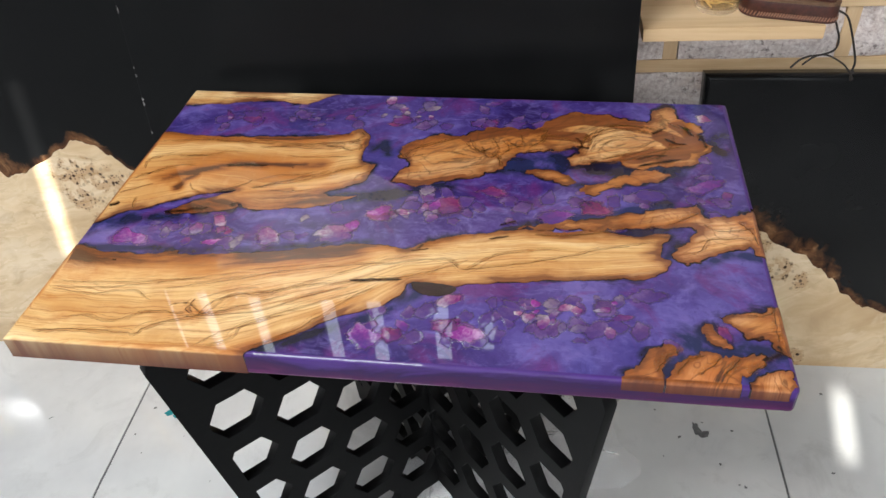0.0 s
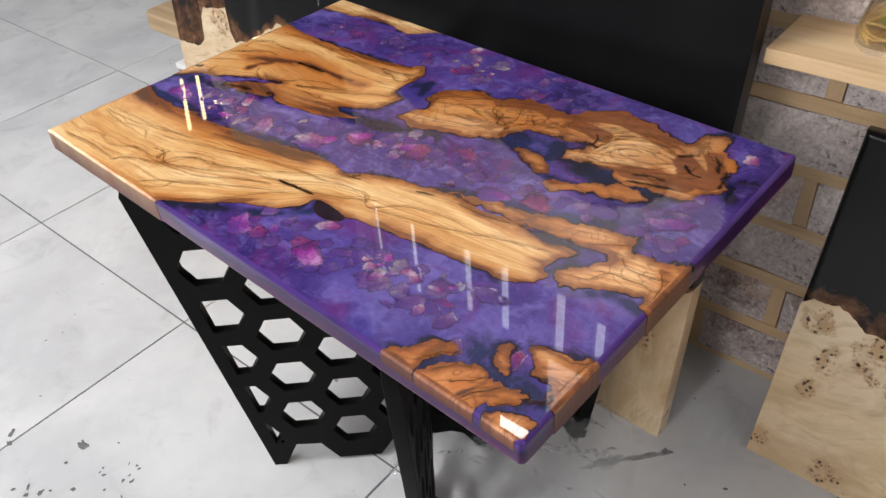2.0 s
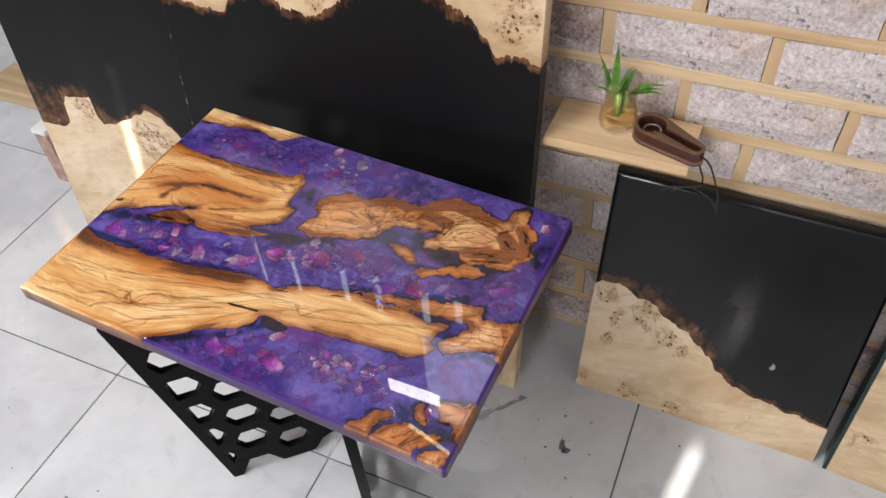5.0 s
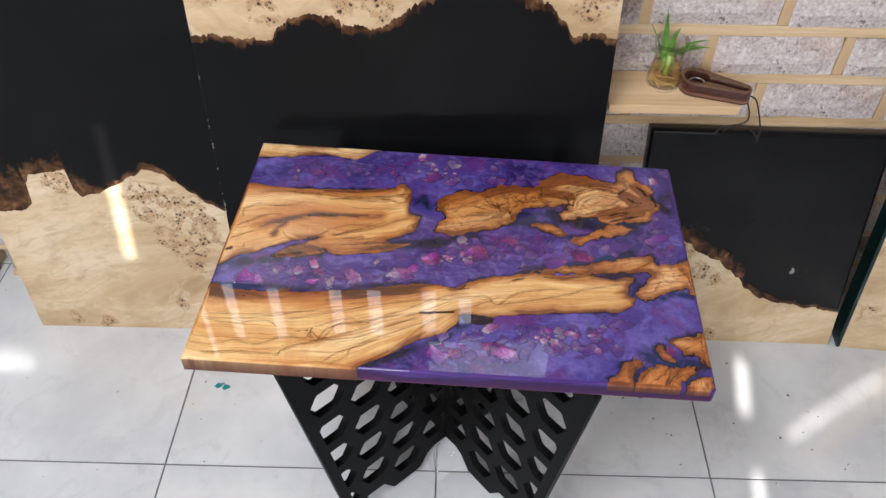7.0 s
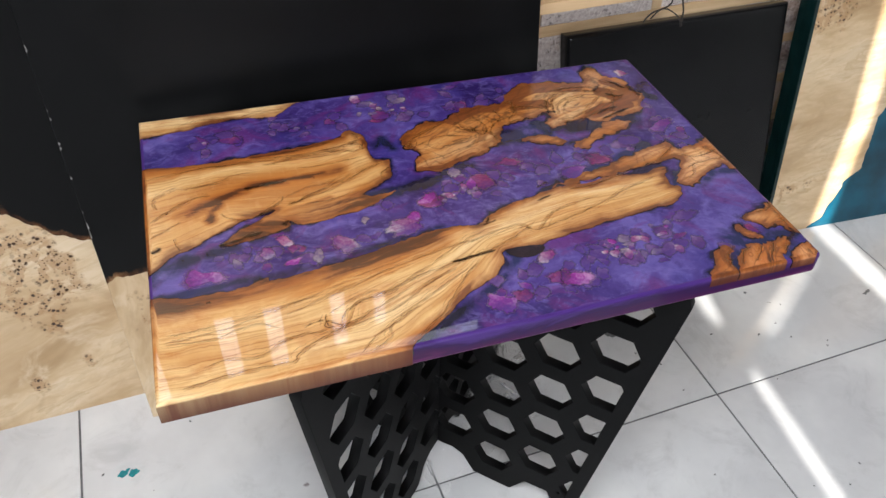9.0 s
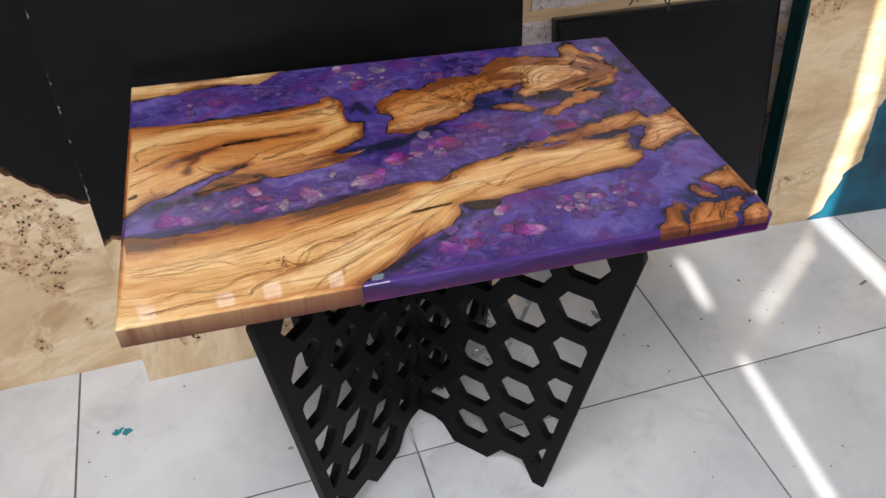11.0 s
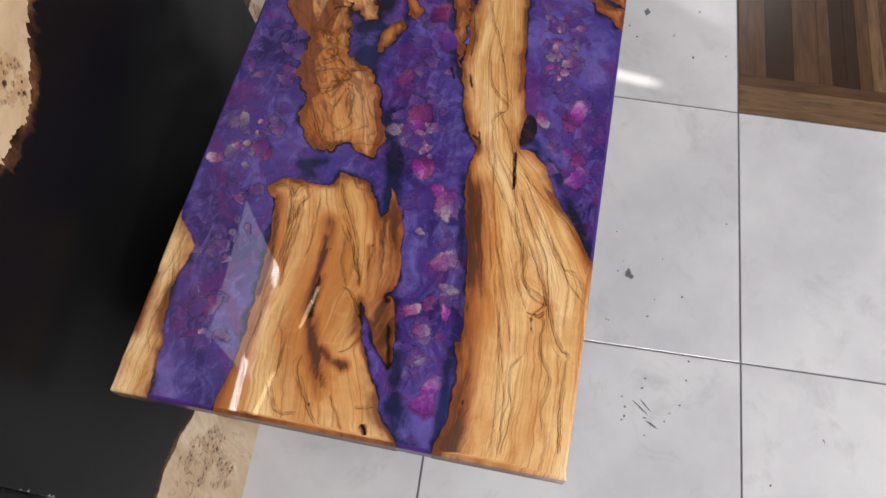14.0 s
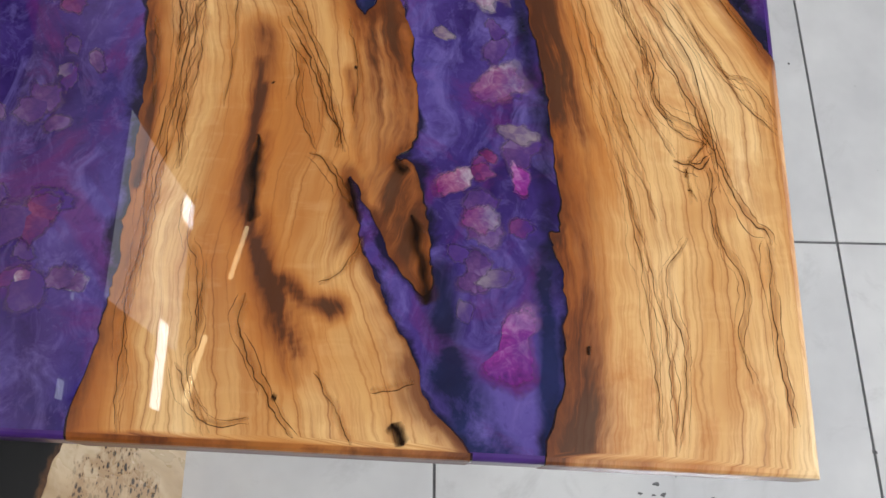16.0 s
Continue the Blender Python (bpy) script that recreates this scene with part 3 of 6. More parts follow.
# ---------------------------------------------------------------- the side table
TABLE = pose(0.033, 0.864, 0, 0, 0, -2.6)
TOP, SLAB = 0.628, 0.030
CORNERS = [Vector(c) for c in ((-0.392, -0.258), (0.390, -0.260), (0.388, 0.243), (-0.392, 0.265))]


def edge_lines(grow):
    """Inner half-planes of the slab's outline, moved outwards by grow."""
    lines = []
    for i, a in enumerate(CORNERS):
        b = CORNERS[(i + 1) % 4]
        d = (b - a).normalized()
        nrm = Vector((-d.y, d.x))
        lines.append((a - nrm * grow, nrm))
    return lines


def clipped(poly, grow):
    for a, nrm in edge_lines(grow):
        poly = clip_half(poly, a, nrm)
    return poly


def drawn_in(p, inset):
    q = p.copy()
    for a, nrm in edge_lines(-inset):
        d = (q - a).dot(nrm)
        if d < 0:
            q -= nrm * d
    return q


def ragged(pts_mm, rough, seed, per=7):
    """A live-edge outline through points in millimetres, with fine uneven detail."""
    out = []
    for i, p in enumerate(spline([(x / 1000, y / 1000) for x, y in pts_mm], per)):
        v = Vector((p.x * 70, p.y * 70, seed * 3.7))
        w = Vector((p.x * 210, p.y * 210, seed * 1.9))
        out.append(p + Vector((noise.noise(v), noise.noise(v + Vector((9, 4, 2))))) * rough + Vector((noise.noise(w), noise.noise(w + Vector((5, 7, 1))))) * rough * 0.6 + Vector((noise.noise(w * 2.3), noise.noise(w * 2.3 + Vector((5, 7, 1))))) * rough * 0.35)
    return out


def grown(poly, amount, seed):
    """The outline moved outwards by an uneven amount."""
    n, out = len(poly), []
    area = sum(p.x * q.y - q.x * p.y for p, q in zip(poly, poly[1:] + poly[:1]))
    s = 1 if area > 0 else -1
    for i, p in enumerate(poly):
        d = poly[(i + 2) % n] - poly[i - 2]
        nrm = Vector((d.y, -d.x)) * s
        nrm = nrm.normalized() if nrm.length > 1e-9 else Vector((0, 0))
        k = 0.5 + 1.1 * noise.noise(Vector((p.x * 32, p.y * 32, seed * 5.1)))
        out.append(p + nrm * amount * max(0.08, k))
    return out


def inside(px, py, poly):
    """Which of the points lie in a polygon (numpy arrays)."""
    hit = np.zeros(px.shape, bool)
    for p, q in zip(poly, poly[1:] + poly[:1]):
        if p.y == q.y:
            continue
        cross = ((p.y > py) != (q.y > py)) & (px < (q.x - p.x) * (py - p.y) / (q.y - p.y) + p.x)
        hit ^= cross
    return hit


def distance(px, py, line, closed=True, longest=9.0):
    """Distances of points from a polyline."""
    best = np.full(px.shape, 9.0)
    pairs = zip(line, line[1:] + line[:1]) if closed else zip(line, line[1:])
    for p, q in pairs:
        dx, dy = q[0] - p[0], q[1] - p[1]
        n2 = dx * dx + dy * dy
        if n2 < 1e-14 or n2 > longest * longest:
            continue
        t = np.clip(((px - p[0]) * dx + (py - p[1]) * dy) / n2, 0, 1)
        best = np.minimum(best, np.hypot(px - p[0] - t * dx, py - p[1] - t * dy))
    return best


def veins(px, py, lines):
    """How strongly a set of soft lines (width and points in millimetres, strength) covers each point."""
    out = np.zeros(px.shape)
    for width, strength, pts in lines:
        d = distance(px, py, [(x / 1000, y / 1000) for x, y in pts], False) * 1000 / width
        out = np.maximum(out, strength * np.exp(-d * d))
    return out


def inlay(name, poly, lift, depth, material, parent, label="", grow=0.0004, chamfer=0.0042, step=0.0, sides=None, turn=0.0, stains=(), cores=()):
    """A piece set in the slab: its top lies lift above the slab's, its sides reach depth down; chamfered along the slab's edges."""
    poly = clipped(poly, grow)
    clean = [p for i, p in enumerate(poly) if (p - poly[i - 1]).length > 2e-5]
    if sum(p.x * q.y - q.x * p.y for p, q in zip(clean, clean[1:] + clean[:1])) < 0:
        clean.reverse()
    tops = [drawn_in(p, chamfer - grow) for p in clean]
    bm = bmesh.new()
    uv = bm.loops.layers.uv.new("edge")
    uvg = bm.loops.layers.uv.new("grain")
    uvs = bm.loops.layers.uv.new("stain")
    rings = [[bm.verts.new((p.x, p.y, -depth)) for p in clean]]
    for turned in (0, 30, 60, 90):
        inset, drop = chamfer * (1 - math.cos(radians(turned))), chamfer * (1 - math.sin(radians(turned)))
        rings.append([bm.verts.new((*drawn_in(p, inset - grow), lift - drop)) for p in clean])
    n = len(clean)
    for a, b in zip(rings, rings[1:]):
        for i in range(n):
            j = (i + 1) % n
            bm.faces.new((a[i], a[j], b[j], b[i]))
    extra = []
    if step:
        xs, ys = [p.x for p in tops], [p.y for p in tops]
        gx, gy = np.meshgrid(np.arange(min(xs), max(xs), step), np.arange(min(ys), max(ys), step))
        gx, gy = gx.ravel(), gy.ravel()
        ok = inside(gx, gy, tops)
        gx, gy = gx[ok], gy[ok]
        ok = distance(gx, gy, [(p.x, p.y) for p in tops]) > step * 0.4
        extra = [Vector((x, y)) for x, y in zip(gx[ok], gy[ok])]
    vs, _, faces, *_ = delaunay_2d_cdt(tops + extra, [(i, (i + 1) % n) for i in range(n)], [], 1, 1e-6)
    sheet = [bm.verts.new((v.x, v.y, lift)) for v in vs]
    for f in faces:
        if len(set(f)) == 3:
            bm.faces.new([sheet[i] for i in f])
    bmesh.ops.remove_doubles(bm, verts=bm.verts, dist=2e-6)
    bmesh.ops.recalc_face_normals(bm, faces=bm.faces)
    bm.verts.ensure_lookup_table()
    px, py = np.array([v.co.x for v in bm.verts]), np.array([v.co.y for v in bm.verts])
    # along the slab's own sides the wood is cut, not live
    far = distance(px, py, [(p.x, p.y) for p in poly_open(clean)], True, 0.02) if step else px * 0 + 1
    if sides:
        one, two = (distance(px, py, [(x / 1000, y / 1000) for x, y in line], False) for line in sides)
        along, across = px, 0.15 * one / (one + two + 1e-6)
    else:
        ca, sa = math.cos(radians(turn)), math.sin(radians(turn))
        along, across = px * ca + py * sa, py * ca - px * sa
    brown = veins(px, py, stains) if step else px * 0
    core = veins(px, py, cores) if step else px * 0
    bm.verts.index_update()
    for f in bm.faces:
        for lp in f.loops:
            k = lp.vert.index
            lp[uvs].uv = (brown[k], core[k])
            z = lp.vert.co.z
            lp[uv].uv = (1.0 if z < lift - chamfer * 1.5 else 0.75 if z < lift - chamfer * 0.9 else 0.0, far[k])
            lp[uvg].uv = (along[k], across[k])
    return part(name, bm, material, parent, label)


def poly_open(poly):
    """The outline without the stretches along the slab's sides (those are pushed far away)."""
    out = []
    for p in poly:
        if all((p - a).dot(nrm) > 0.0012 for a, nrm in edge_lines(0.0)):
            out.append(p)
    return out if len(out) > 2 else poly


def make_table():
    table = empty("side_table", TABLE, "side table with purple resin and olive wood top, black honeycomb base", "table")

    # the slab
    bm = bmesh.new()
    vs = [bm.verts.new((c.x, c.y, 0)) for c in CORNERS]
    lo = [bm.verts.new((c.x, c.y, -SLAB)) for c in CORNERS]
    bm.faces.new(vs), bm.faces.new(lo[::-1])
    for i in range(4):
        j = (i + 1) % 4
        bm.faces.new((lo[i], lo[j], vs[j], vs[i]))
    up = [e for e in bm.edges if abs(e.verts[0].co.z - e.verts[1].co.z) > 0.01]
    bmesh.ops.bevel(bm, geom=up, offset=0.006, segments=4, affect="EDGES", profile=0.5)
    bm.normal_update()
    flat = [e for e in bm.edges if abs(e.verts[0].co.z - e.verts[1].co.z) < 1e-6 and len(e.link_faces) == 2 and any(abs(f.normal.z) > 0.9 for f in e.link_faces) and any(abs(f.normal.z) < 0.1 for f in e.link_faces)]
    bmesh.ops.bevel(bm, geom=flat, offset=0.0042, segments=4, affect="EDGES", profile=0.5)
    uvl = bm.loops.layers.uv.new("edge")
    for f in bm.faces:
        for lp in f.loops:
            lp[uvl].uv = (0.0, 1.0)
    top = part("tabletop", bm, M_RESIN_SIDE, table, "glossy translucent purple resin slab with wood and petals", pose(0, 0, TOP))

    shapes = {}
    shapes["far_strip"] = [(-160, 262), (-176, 246), (-202, 226), (-224, 228), (-252, 234), (-291, 232), (-328, 224), (-365, 222), (-420, 222), (-420, 261), (-300, 261), (-220, 260)]
    shapes["left_bough"] = [(-116, 158), (-103, 160), (-92, 146), (-86, 125), (-91, 106), (-85, 81), (-68, 74), (-70, 60), (-73, 41), (-85, 30), (-95, 23), (-118, 11), (-109, 3), (-75, 5),
        (-98, -7), (-122, -19), (-165, -25), (-207, -27), (-219, -16), (-227, -30), (-260, -37), (-287, -42), (-302, -36), (-270, -12), (-233, 9), (-267, 2), (-294, -9), (-317, -21),
        (-340, -34), (-358, -41), (-420, -66), (-420, 128), (-341, 135), (-318, 134), (-269, 134), (-224, 136), (-187, 138), (-127, 145)]
    shapes["near_bough"] = [(-420, -121), (-335, -119), (-287, -117), (-262, -109), (-255, -117), (-196, -111), (-142, -104), (-112, -96), (-71, -88), (-34, -85), (2, -90), (21, -80),
        (48, -66), (90, -57), (135, -47), (172, -49), (213, -46), (255, -52), (292, -46), (284, -66), (281, -84), (289, -92), (282, -110), (262, -122), (235, -124), (200, -128),
        (161, -131), (101, -139), (55, -148), (21, -143), (10, -163), (-10, -183), (-51, -203), (-86, -230), (-128, -256), (-150, -285), (-420, -285)]
    shapes["right_branch"] = [(123, -46), (172, -31), (242, -14), (286, -4), (324, 6), (330, -8), (351, -12), (371, -6), (386, 2), (420, 0), (420, -74), (384, -76), (379, -62), (363, -68),
        (339, -78), (311, -95), (297, -91), (296, -78), (308, -62), (322, -42), (314, -30), (300, -35), (264, -36), (215, -43), (166, -45)]
    shapes["far_burl"] = [(-42, 115), (-21, 136), (7, 150), (33, 147), (47, 159), (81, 170), (110, 168), (140, 171), (154, 193), (186, 211), (220, 207), (262, 194), (286, 192), (288, 217),
        (304, 230), (321, 223), (322, 201), (336, 190), (348, 172), (346, 149), (355, 135), (347, 112), (325, 93), (299, 84), (280, 84), (256, 81), (241, 98), (224, 93), (201, 87),
        (183, 83), (180, 102), (195, 115), (185, 124), (160, 118), (129, 113), (110, 102), (99, 78), (86, 67), (63, 54), (26, 43), (-6, 33), (-35, 40), (-31, 65), (-22, 78), (-34, 92)]
    shapes["far_fragment"] = [(129, 68), (162, 70), (188, 51), (173, 42), (152, 52)]
    shapes["far_sliver"] = [(196, 27), (205, 42), (236, 58), (258, 75), (283, 78), (302, 63), (273, 50), (240, 41), (214, 25)]
    shapes["corner_root"] = [(226, -285), (236, -258), (247, -245), (258, -226), (268, -216), (284, -212), (289, -221), (279, -231), (272, -243), (274, -285)]
    shapes["middle_root"] = [(277, -285), (278, -250), (286, -238), (300, -226), (318, -220), (334, -224), (348, -222), (362, -221), (360, -234), (347, -242), (338, -256), (340, -285)]
    shapes["end_root"] = [(352, -285), (350, -258), (358, -244), (370, -240), (383, -240), (385, -252), (380, -285)]
    shapes["corner_block"] = [(331, -172), (359, -165), (386, -158), (420, -160), (420, -216), (380, -216), (372, -203), (358, -200), (346, -186)]
    shapes["corner_chip"] = [(317, -186), (331, -196), (334, -212), (322, -209), (315, -199)]
    wood = {"far_strip": M_WOOD_FAR, "left_bough": M_WOOD_LEFT, "near_bough": M_WOOD, "right_branch": M_WOOD_BRANCH, "far_burl": M_WOOD_BURL, "far_fragment": M_WOOD_BURL, "far_sliver": M_WOOD_BURL, "corner_block": M_WOOD_BRANCH}
    rims = {"left_bough": 0.0013, "near_bough": 0.0013, "right_branch": 0.0028, "far_burl": 0.0030, "far_strip": 0.0005}
    # the two long borders between which the growth lines run, or the grain's turn
    borders = {"near_bough": ([(-420, -119), (-262, -114), (-142, -104), (-34, -85), (48, -66), (135, -47), (300, -46)], [(-420, -292), (-150, -282), (-86, -236), (-10, -186), (21, -146), (101, -139), (200, -128), (300, -110)]),
               "left_bough": ([(-420, 147), (-298, 147), (-228, 148), (-166, 140), (-122, 150), (-95, 158)], [(-420, -62), (-340, -34), (-290, -12), (-225, -30), (-118, -16), (-60, 4)])}
    turns = {"far_strip": -4, "right_branch": 14, "far_burl": 20, "far_fragment": 20, "far_sliver": 20, "corner_root": 35, "middle_root": 60, "end_root": 70, "corner_block": 30}
    # brown heartwood and browned edges: width, strength, course in millimetres
    stains = [(15, 0.62, [(-140, 72), (-195, 70), (-250, 68), (-300, 50), (-345, 28)]), (6, 1, [(-160, 71), (-195, 70), (-240, 69), (-275, 62), (-295, 52), (-310, 43), (-329, 36), (-340, 29)]),
        (8, 1, [(-300, 41), (-311, 26), (-314, 12)]), (20, 0.85, [(-107, 2), (-157, -11), (-201, -12), (-237, -18), (-272, -27), (-306, -37)]),
        (15, 0.85, [(-120, 6), (-158, -8), (-199, -16)]), (5, 1, [(-117, 145), (-149, 137), (-191, 131), (-247, 133)]), (5, 1, [(-91, 132), (-89, 114)]),
        (6, 1, [(-178, 68), (-206, 70), (-246, 68)])]
    stains += [(27, 1.0, [(-60, -88), (-142, -104), (-196, -111), (-262, -114), (-330, -121), (-392, -122)]), (11, 0.75, [(60, -60), (0, -80), (-60, -88)]),
        (17, 0.72, [(-388, 142), (-320, 149), (-240, 148), (-180, 138), (-130, 146)]), (7, 0.8, [(-90, -234), (-118, -246), (-140, -257)]),
        (12, 0.5, [(326, 190), (338, 165), (345, 135)]), (10, 0.55, [(262, 107), (288, 122), (330, 116)]), (4.5, 0.62, [(256, -38), (294, -29), (323, -13)]), (5.4, 0.62, [(352, -235), (375, -220), (382, -202)]),
        (8.1, 0.62, [(369, -12), (385, -37)]), (8.1, 0.62, [(-330, 24), (-296, 48), (-249, 63), (-209, 62)]), (5.4, 0.62, [(-272, -20), (-218, 4), (-162, 16)])]
    # the smooth brown heart of the far burl and the knob's foot
    cores = [(15, 0.95, [(148, 172), (172, 190), (200, 196), (232, 190), (262, 182)]), (13, 0.85, [(152, 152), (176, 152), (194, 148)]), (11, 0.85, [(46, 142), (72, 155), (100, 160), (118, 156)]),
        (15, 0.9, [(298, 156), (316, 138), (334, 132)]), (13, 0.85, [(256, 104), (285, 112), (318, 112)]), (10, 0.85, [(318, 182), (330, 165), (340, 145)]), (6, 0.7, [(-40, 40), (0, 38), (50, 54)])]
    lines = {}
    for k, (key, pts) in enumerate(shapes.items()):
        line = ragged(pts, 0.0026 if k in (0, 1, 2) else 0.0058, k + 1, 12)
        lines[key] = line
        inlay("wood_inlay", line, 0.0005, 0.0285 if key in ("near_bough", "left_bough", "far_strip", "right_branch", "corner_block") else 0.014, wood.get(key, M_WOOD_ROOT), top, "figured honey-brown olive wood", step=0.0036, sides=borders.get(key), turn=turns.get(key, 0), stains=stains, cores=cores)
        inlay("charred_edge", grown(line, rims.get(key, 0.0018), k + 1), 0.00025, 0.012, M_RIM, top, "thin blackened bark line", grow=0.0002)
    for k, pts in enumerate(([(68, -149), (52, -164), (30, -160), (20, -145), (42, -143)],)):
        inlay("dark_hollow", ragged(pts, 0.0022, k + 31), 0.0007, 0.004, M_RIM, top, "black hollow filled with resin", grow=0.0003)

    # growth lines, heartwood stains and dark knots of the wood: half width and course in millimetres
    count = itertools.count(1)

    def mark(name, material, width, *course):
        """A thin line brings its red-brown glow and fainter fellows beside it."""
        if material is M_VEIN:
            one_mark(name, M_VEIN_GLOW, width * 2.6, course, 0.0010)
            if len(course) > 3:
                one_mark(name, M_VEIN, width * 0.30, course[1:], 0.0032)
                one_mark(name, M_VEIN, width * 0.26, course[:-1], -0.0040)
        one_mark(name, material, width * (0.45 if material is M_VEIN else 1.0), course)

    def one_mark(name, material, width, course, beside=0.0):
        k = next(count)
        pts = spline([(x / 1000, y / 1000) for x, y in course], 14, False)
        bm = bmesh.new()
        uvm = bm.loops.layers.uv.new("edge")
        rows, length, last = [], 0.0, pts[0]
        thin = material is M_VEIN
        for i, p in enumerate(pts):
            length += (p - last).length
            last = p
            way = pts[min(i + 1, len(pts) - 1)] - pts[max(i - 1, 0)]
            nrm = Vector((-way.y, way.x)).normalized() if way.length > 1e-9 else Vector((0, 1))
            sway = beside * (1 + 0.9 * noise.noise(Vector((length * 30, k, 1)))) + noise.noise(Vector((p.x * 55, p.y * 55, k * 0.37))) * (0.0022 if thin else 0.0020) + noise.noise(Vector((p.x * 190, p.y * 190, k * 0.71))) * (0.0016 if thin else 0.0012)
            t = i / (len(pts) - 1)
            end = min(1.0, t / 0.16 + 0.12, (1 - t) / 0.16 + 0.12)
            half = width * 0.001 * end * (0.85 + 0.7 * noise.noise(Vector((length * 60, k * 1.3, 2))))
            half = max(half, width * 0.0002) * (0.95 if thin else 1.35)
            row = []
            for s in (-1, -0.5, 0, 0.5, 1):
                q = drawn_in(p + nrm * (sway + half * s), 0.0046)
                row.append((bm.verts.new((q.x, q.y, 0.00054 + 0.0000022 * k)), length + k, abs(s)))
            rows.append(row)
        for a, b in zip(rows, rows[1:]):
            for i in range(4):
                quad = (a[i], b[i], b[i + 1], a[i + 1])
                f = bm.faces.new([q[0] for q in quad])
                for lp, q in zip(f.loops, quad):
                    lp[uvm].uv = (q[1], q[2])
        bm.normal_update()
        for f in bm.faces:
            if f.normal.z < 0:
                f.normal_flip()
        part(name, bm, material, top)

    mark("grain_line", M_VEIN, 1.0, (202, 111), (208, 143), (221, 161), (242, 168), (268, 170), (287, 159))
    mark("grain_line", M_VEIN, 0.8, (208, 113), (213, 134), (226, 148), (247, 156), (269, 155))
    mark("grain_line", M_VEIN, 0.7, (216, 116), (223, 131), (236, 142), (254, 145))
    mark("grain_line", M_VEIN, 1.2, (193, 111), (199, 142), (213, 165), (237, 178), (268, 178), (291, 167))
    mark("grain_line", M_VEIN, 1.3, (197, 88), (228, 101), (253, 116), (274, 133), (291, 144))
    mark("grain_line", M_VEIN, 1.2, (247, 95), (277, 113), (304, 125), (324, 136))
    mark("grain_line", M_VEIN, 1.2, (286, 99), (297, 115), (310, 138), (314, 161))
    mark("grain_line", M_VEIN, 1.0, (118, 108), (138, 117), (163, 115), (188, 126))
    mark("grain_line", M_VEIN, 1.0, (45, 133), (54, 116), (68, 111), (80, 121))
    mark("grain_line", M_VEIN, 1.1, (93, 137), (103, 120), (92, 103), (88, 91))
    mark("grain_line", M_VEIN, 0.9, (113, 154), (118, 135), (110, 120))
    mark("grain_line", M_VEIN, 1.2, (133, 148), (150, 152), (174, 143), (197, 132))
    mark("grain_line", M_VEIN, 1.1, (-93, -155), (-107, -160), (-126, -169), (-141, -174), (-164, -175), (-178, -182), (-190, -191), (-197, -210))
    mark("grain_line", M_VEIN, 1.2, (-105, -171), (-132, -183), (-151, -193), (-190, -208), (-211, -216), (-245, -230), (-251, -241), (-259, -243))
    mark("grain_line", M_VEIN, 1, (-257, -241), (-275, -240), (-329, -241), (-366, -245))
    mark("grain_line", M_VEIN, 0.7, (-144, -164), (-167, -168), (-179, -171), (-206, -187))
    mark("grain_line", M_VEIN, 0.8, (-103, -202), (-131, -216), (-145, -225), (-152, -240), (-178, -255))
    mark("grain_line", M_VEIN, 0.9, (-211, -208), (-221, -209), (-237, -207), (-264, -211))
    mark("grain_line", M_VEIN, 0.8, (-249, -209), (-266, -216), (-287, -225), (-317, -219), (-343, -224))
    mark("grain_line", M_VEIN, 1.6, (-208, -186), (-210, -194), (-212, -203), (-204, -209))
    mark("grain_line", M_VEIN, 1.2, (-213, -193), (-219, -194))
    mark("grain_line", M_VEIN, 2.6, (-228, -194), (-228, -197))
    mark("grain_line", M_VEIN, 0.5, (-95, -124), (-134, -130), (-191, -146), (-244, -160), (-267, -165))
    mark("grain_line", M_VEIN, 0.5, (-123, -135), (-187, -152), (-232, -169), (-250, -173))
    mark("grain_line", M_VEIN, 0.7, (-267, -165), (-300, -173), (-336, -177), (-379, -178))
    mark("grain_line", M_VEIN, 0.6, (-216, -154), (-260, -161), (-334, -169), (-377, -169))
    mark("grain_line", M_VEIN, 0.6, (-258, -192), (-286, -178), (-332, -187), (-382, -180))
    mark("grain_line", M_VEIN, 1.1, (75, -104), (38, -125), (6, -137), (-48, -148), (-83, -154), (-149, -173))
    mark("grain_line", M_VEIN, 0.7, (9, -102), (-21, -113), (-73, -141), (-106, -157))
    mark("grain_line", M_VEIN, 0.9, (-17, -151), (-46, -178), (-83, -220), (-127, -250))
    mark("grain_line", M_VEIN, 0.8, (-35, -162), (-97, -194), (-151, -224), (-186, -253))
    mark("grain_line", M_VEIN, 0.9, (73, -121), (144, -104), (226, -76), (276, -62))
    mark("grain_line", M_VEIN, 0.9, (-34, -123), (46, -105), (73, -121), (108, -94), (181, -80))
    mark("grain_line", M_VEIN, 0.8, (-206, -165), (-139, -142), (-69, -125), (1, -114))
    mark("grain_line", M_VEIN, 0.8, (-234, -201), (-213, -194), (-190, -208), (-168, -179), (-117, -170))
    mark("grain_line", M_VEIN, 1, (-228, -215), (-140, -202), (-84, -172), (-45, -157))
    mark("grain_line", M_VEIN, 1.3, (-126, 59), (-157, 40), (-188, 28), (-203, 20), (-215, 21))
    mark("grain_line", M_VEIN, 1.1, (-220, 35), (-226, 23), (-244, 13), (-255, 5))
    mark("grain_line", M_VEIN, 0.8, (-138, 55), (-162, 47), (-185, 46), (-218, 32))
    mark("grain_line", M_VEIN, 1, (-119, 119), (-179, 117), (-230, 119), (-272, 121), (-313, 125), (-350, 122), (-388, 119))
    mark("grain_line", M_VEIN, 0.8, (-119, 124), (-188, 121), (-241, 126), (-279, 123), (-319, 127))
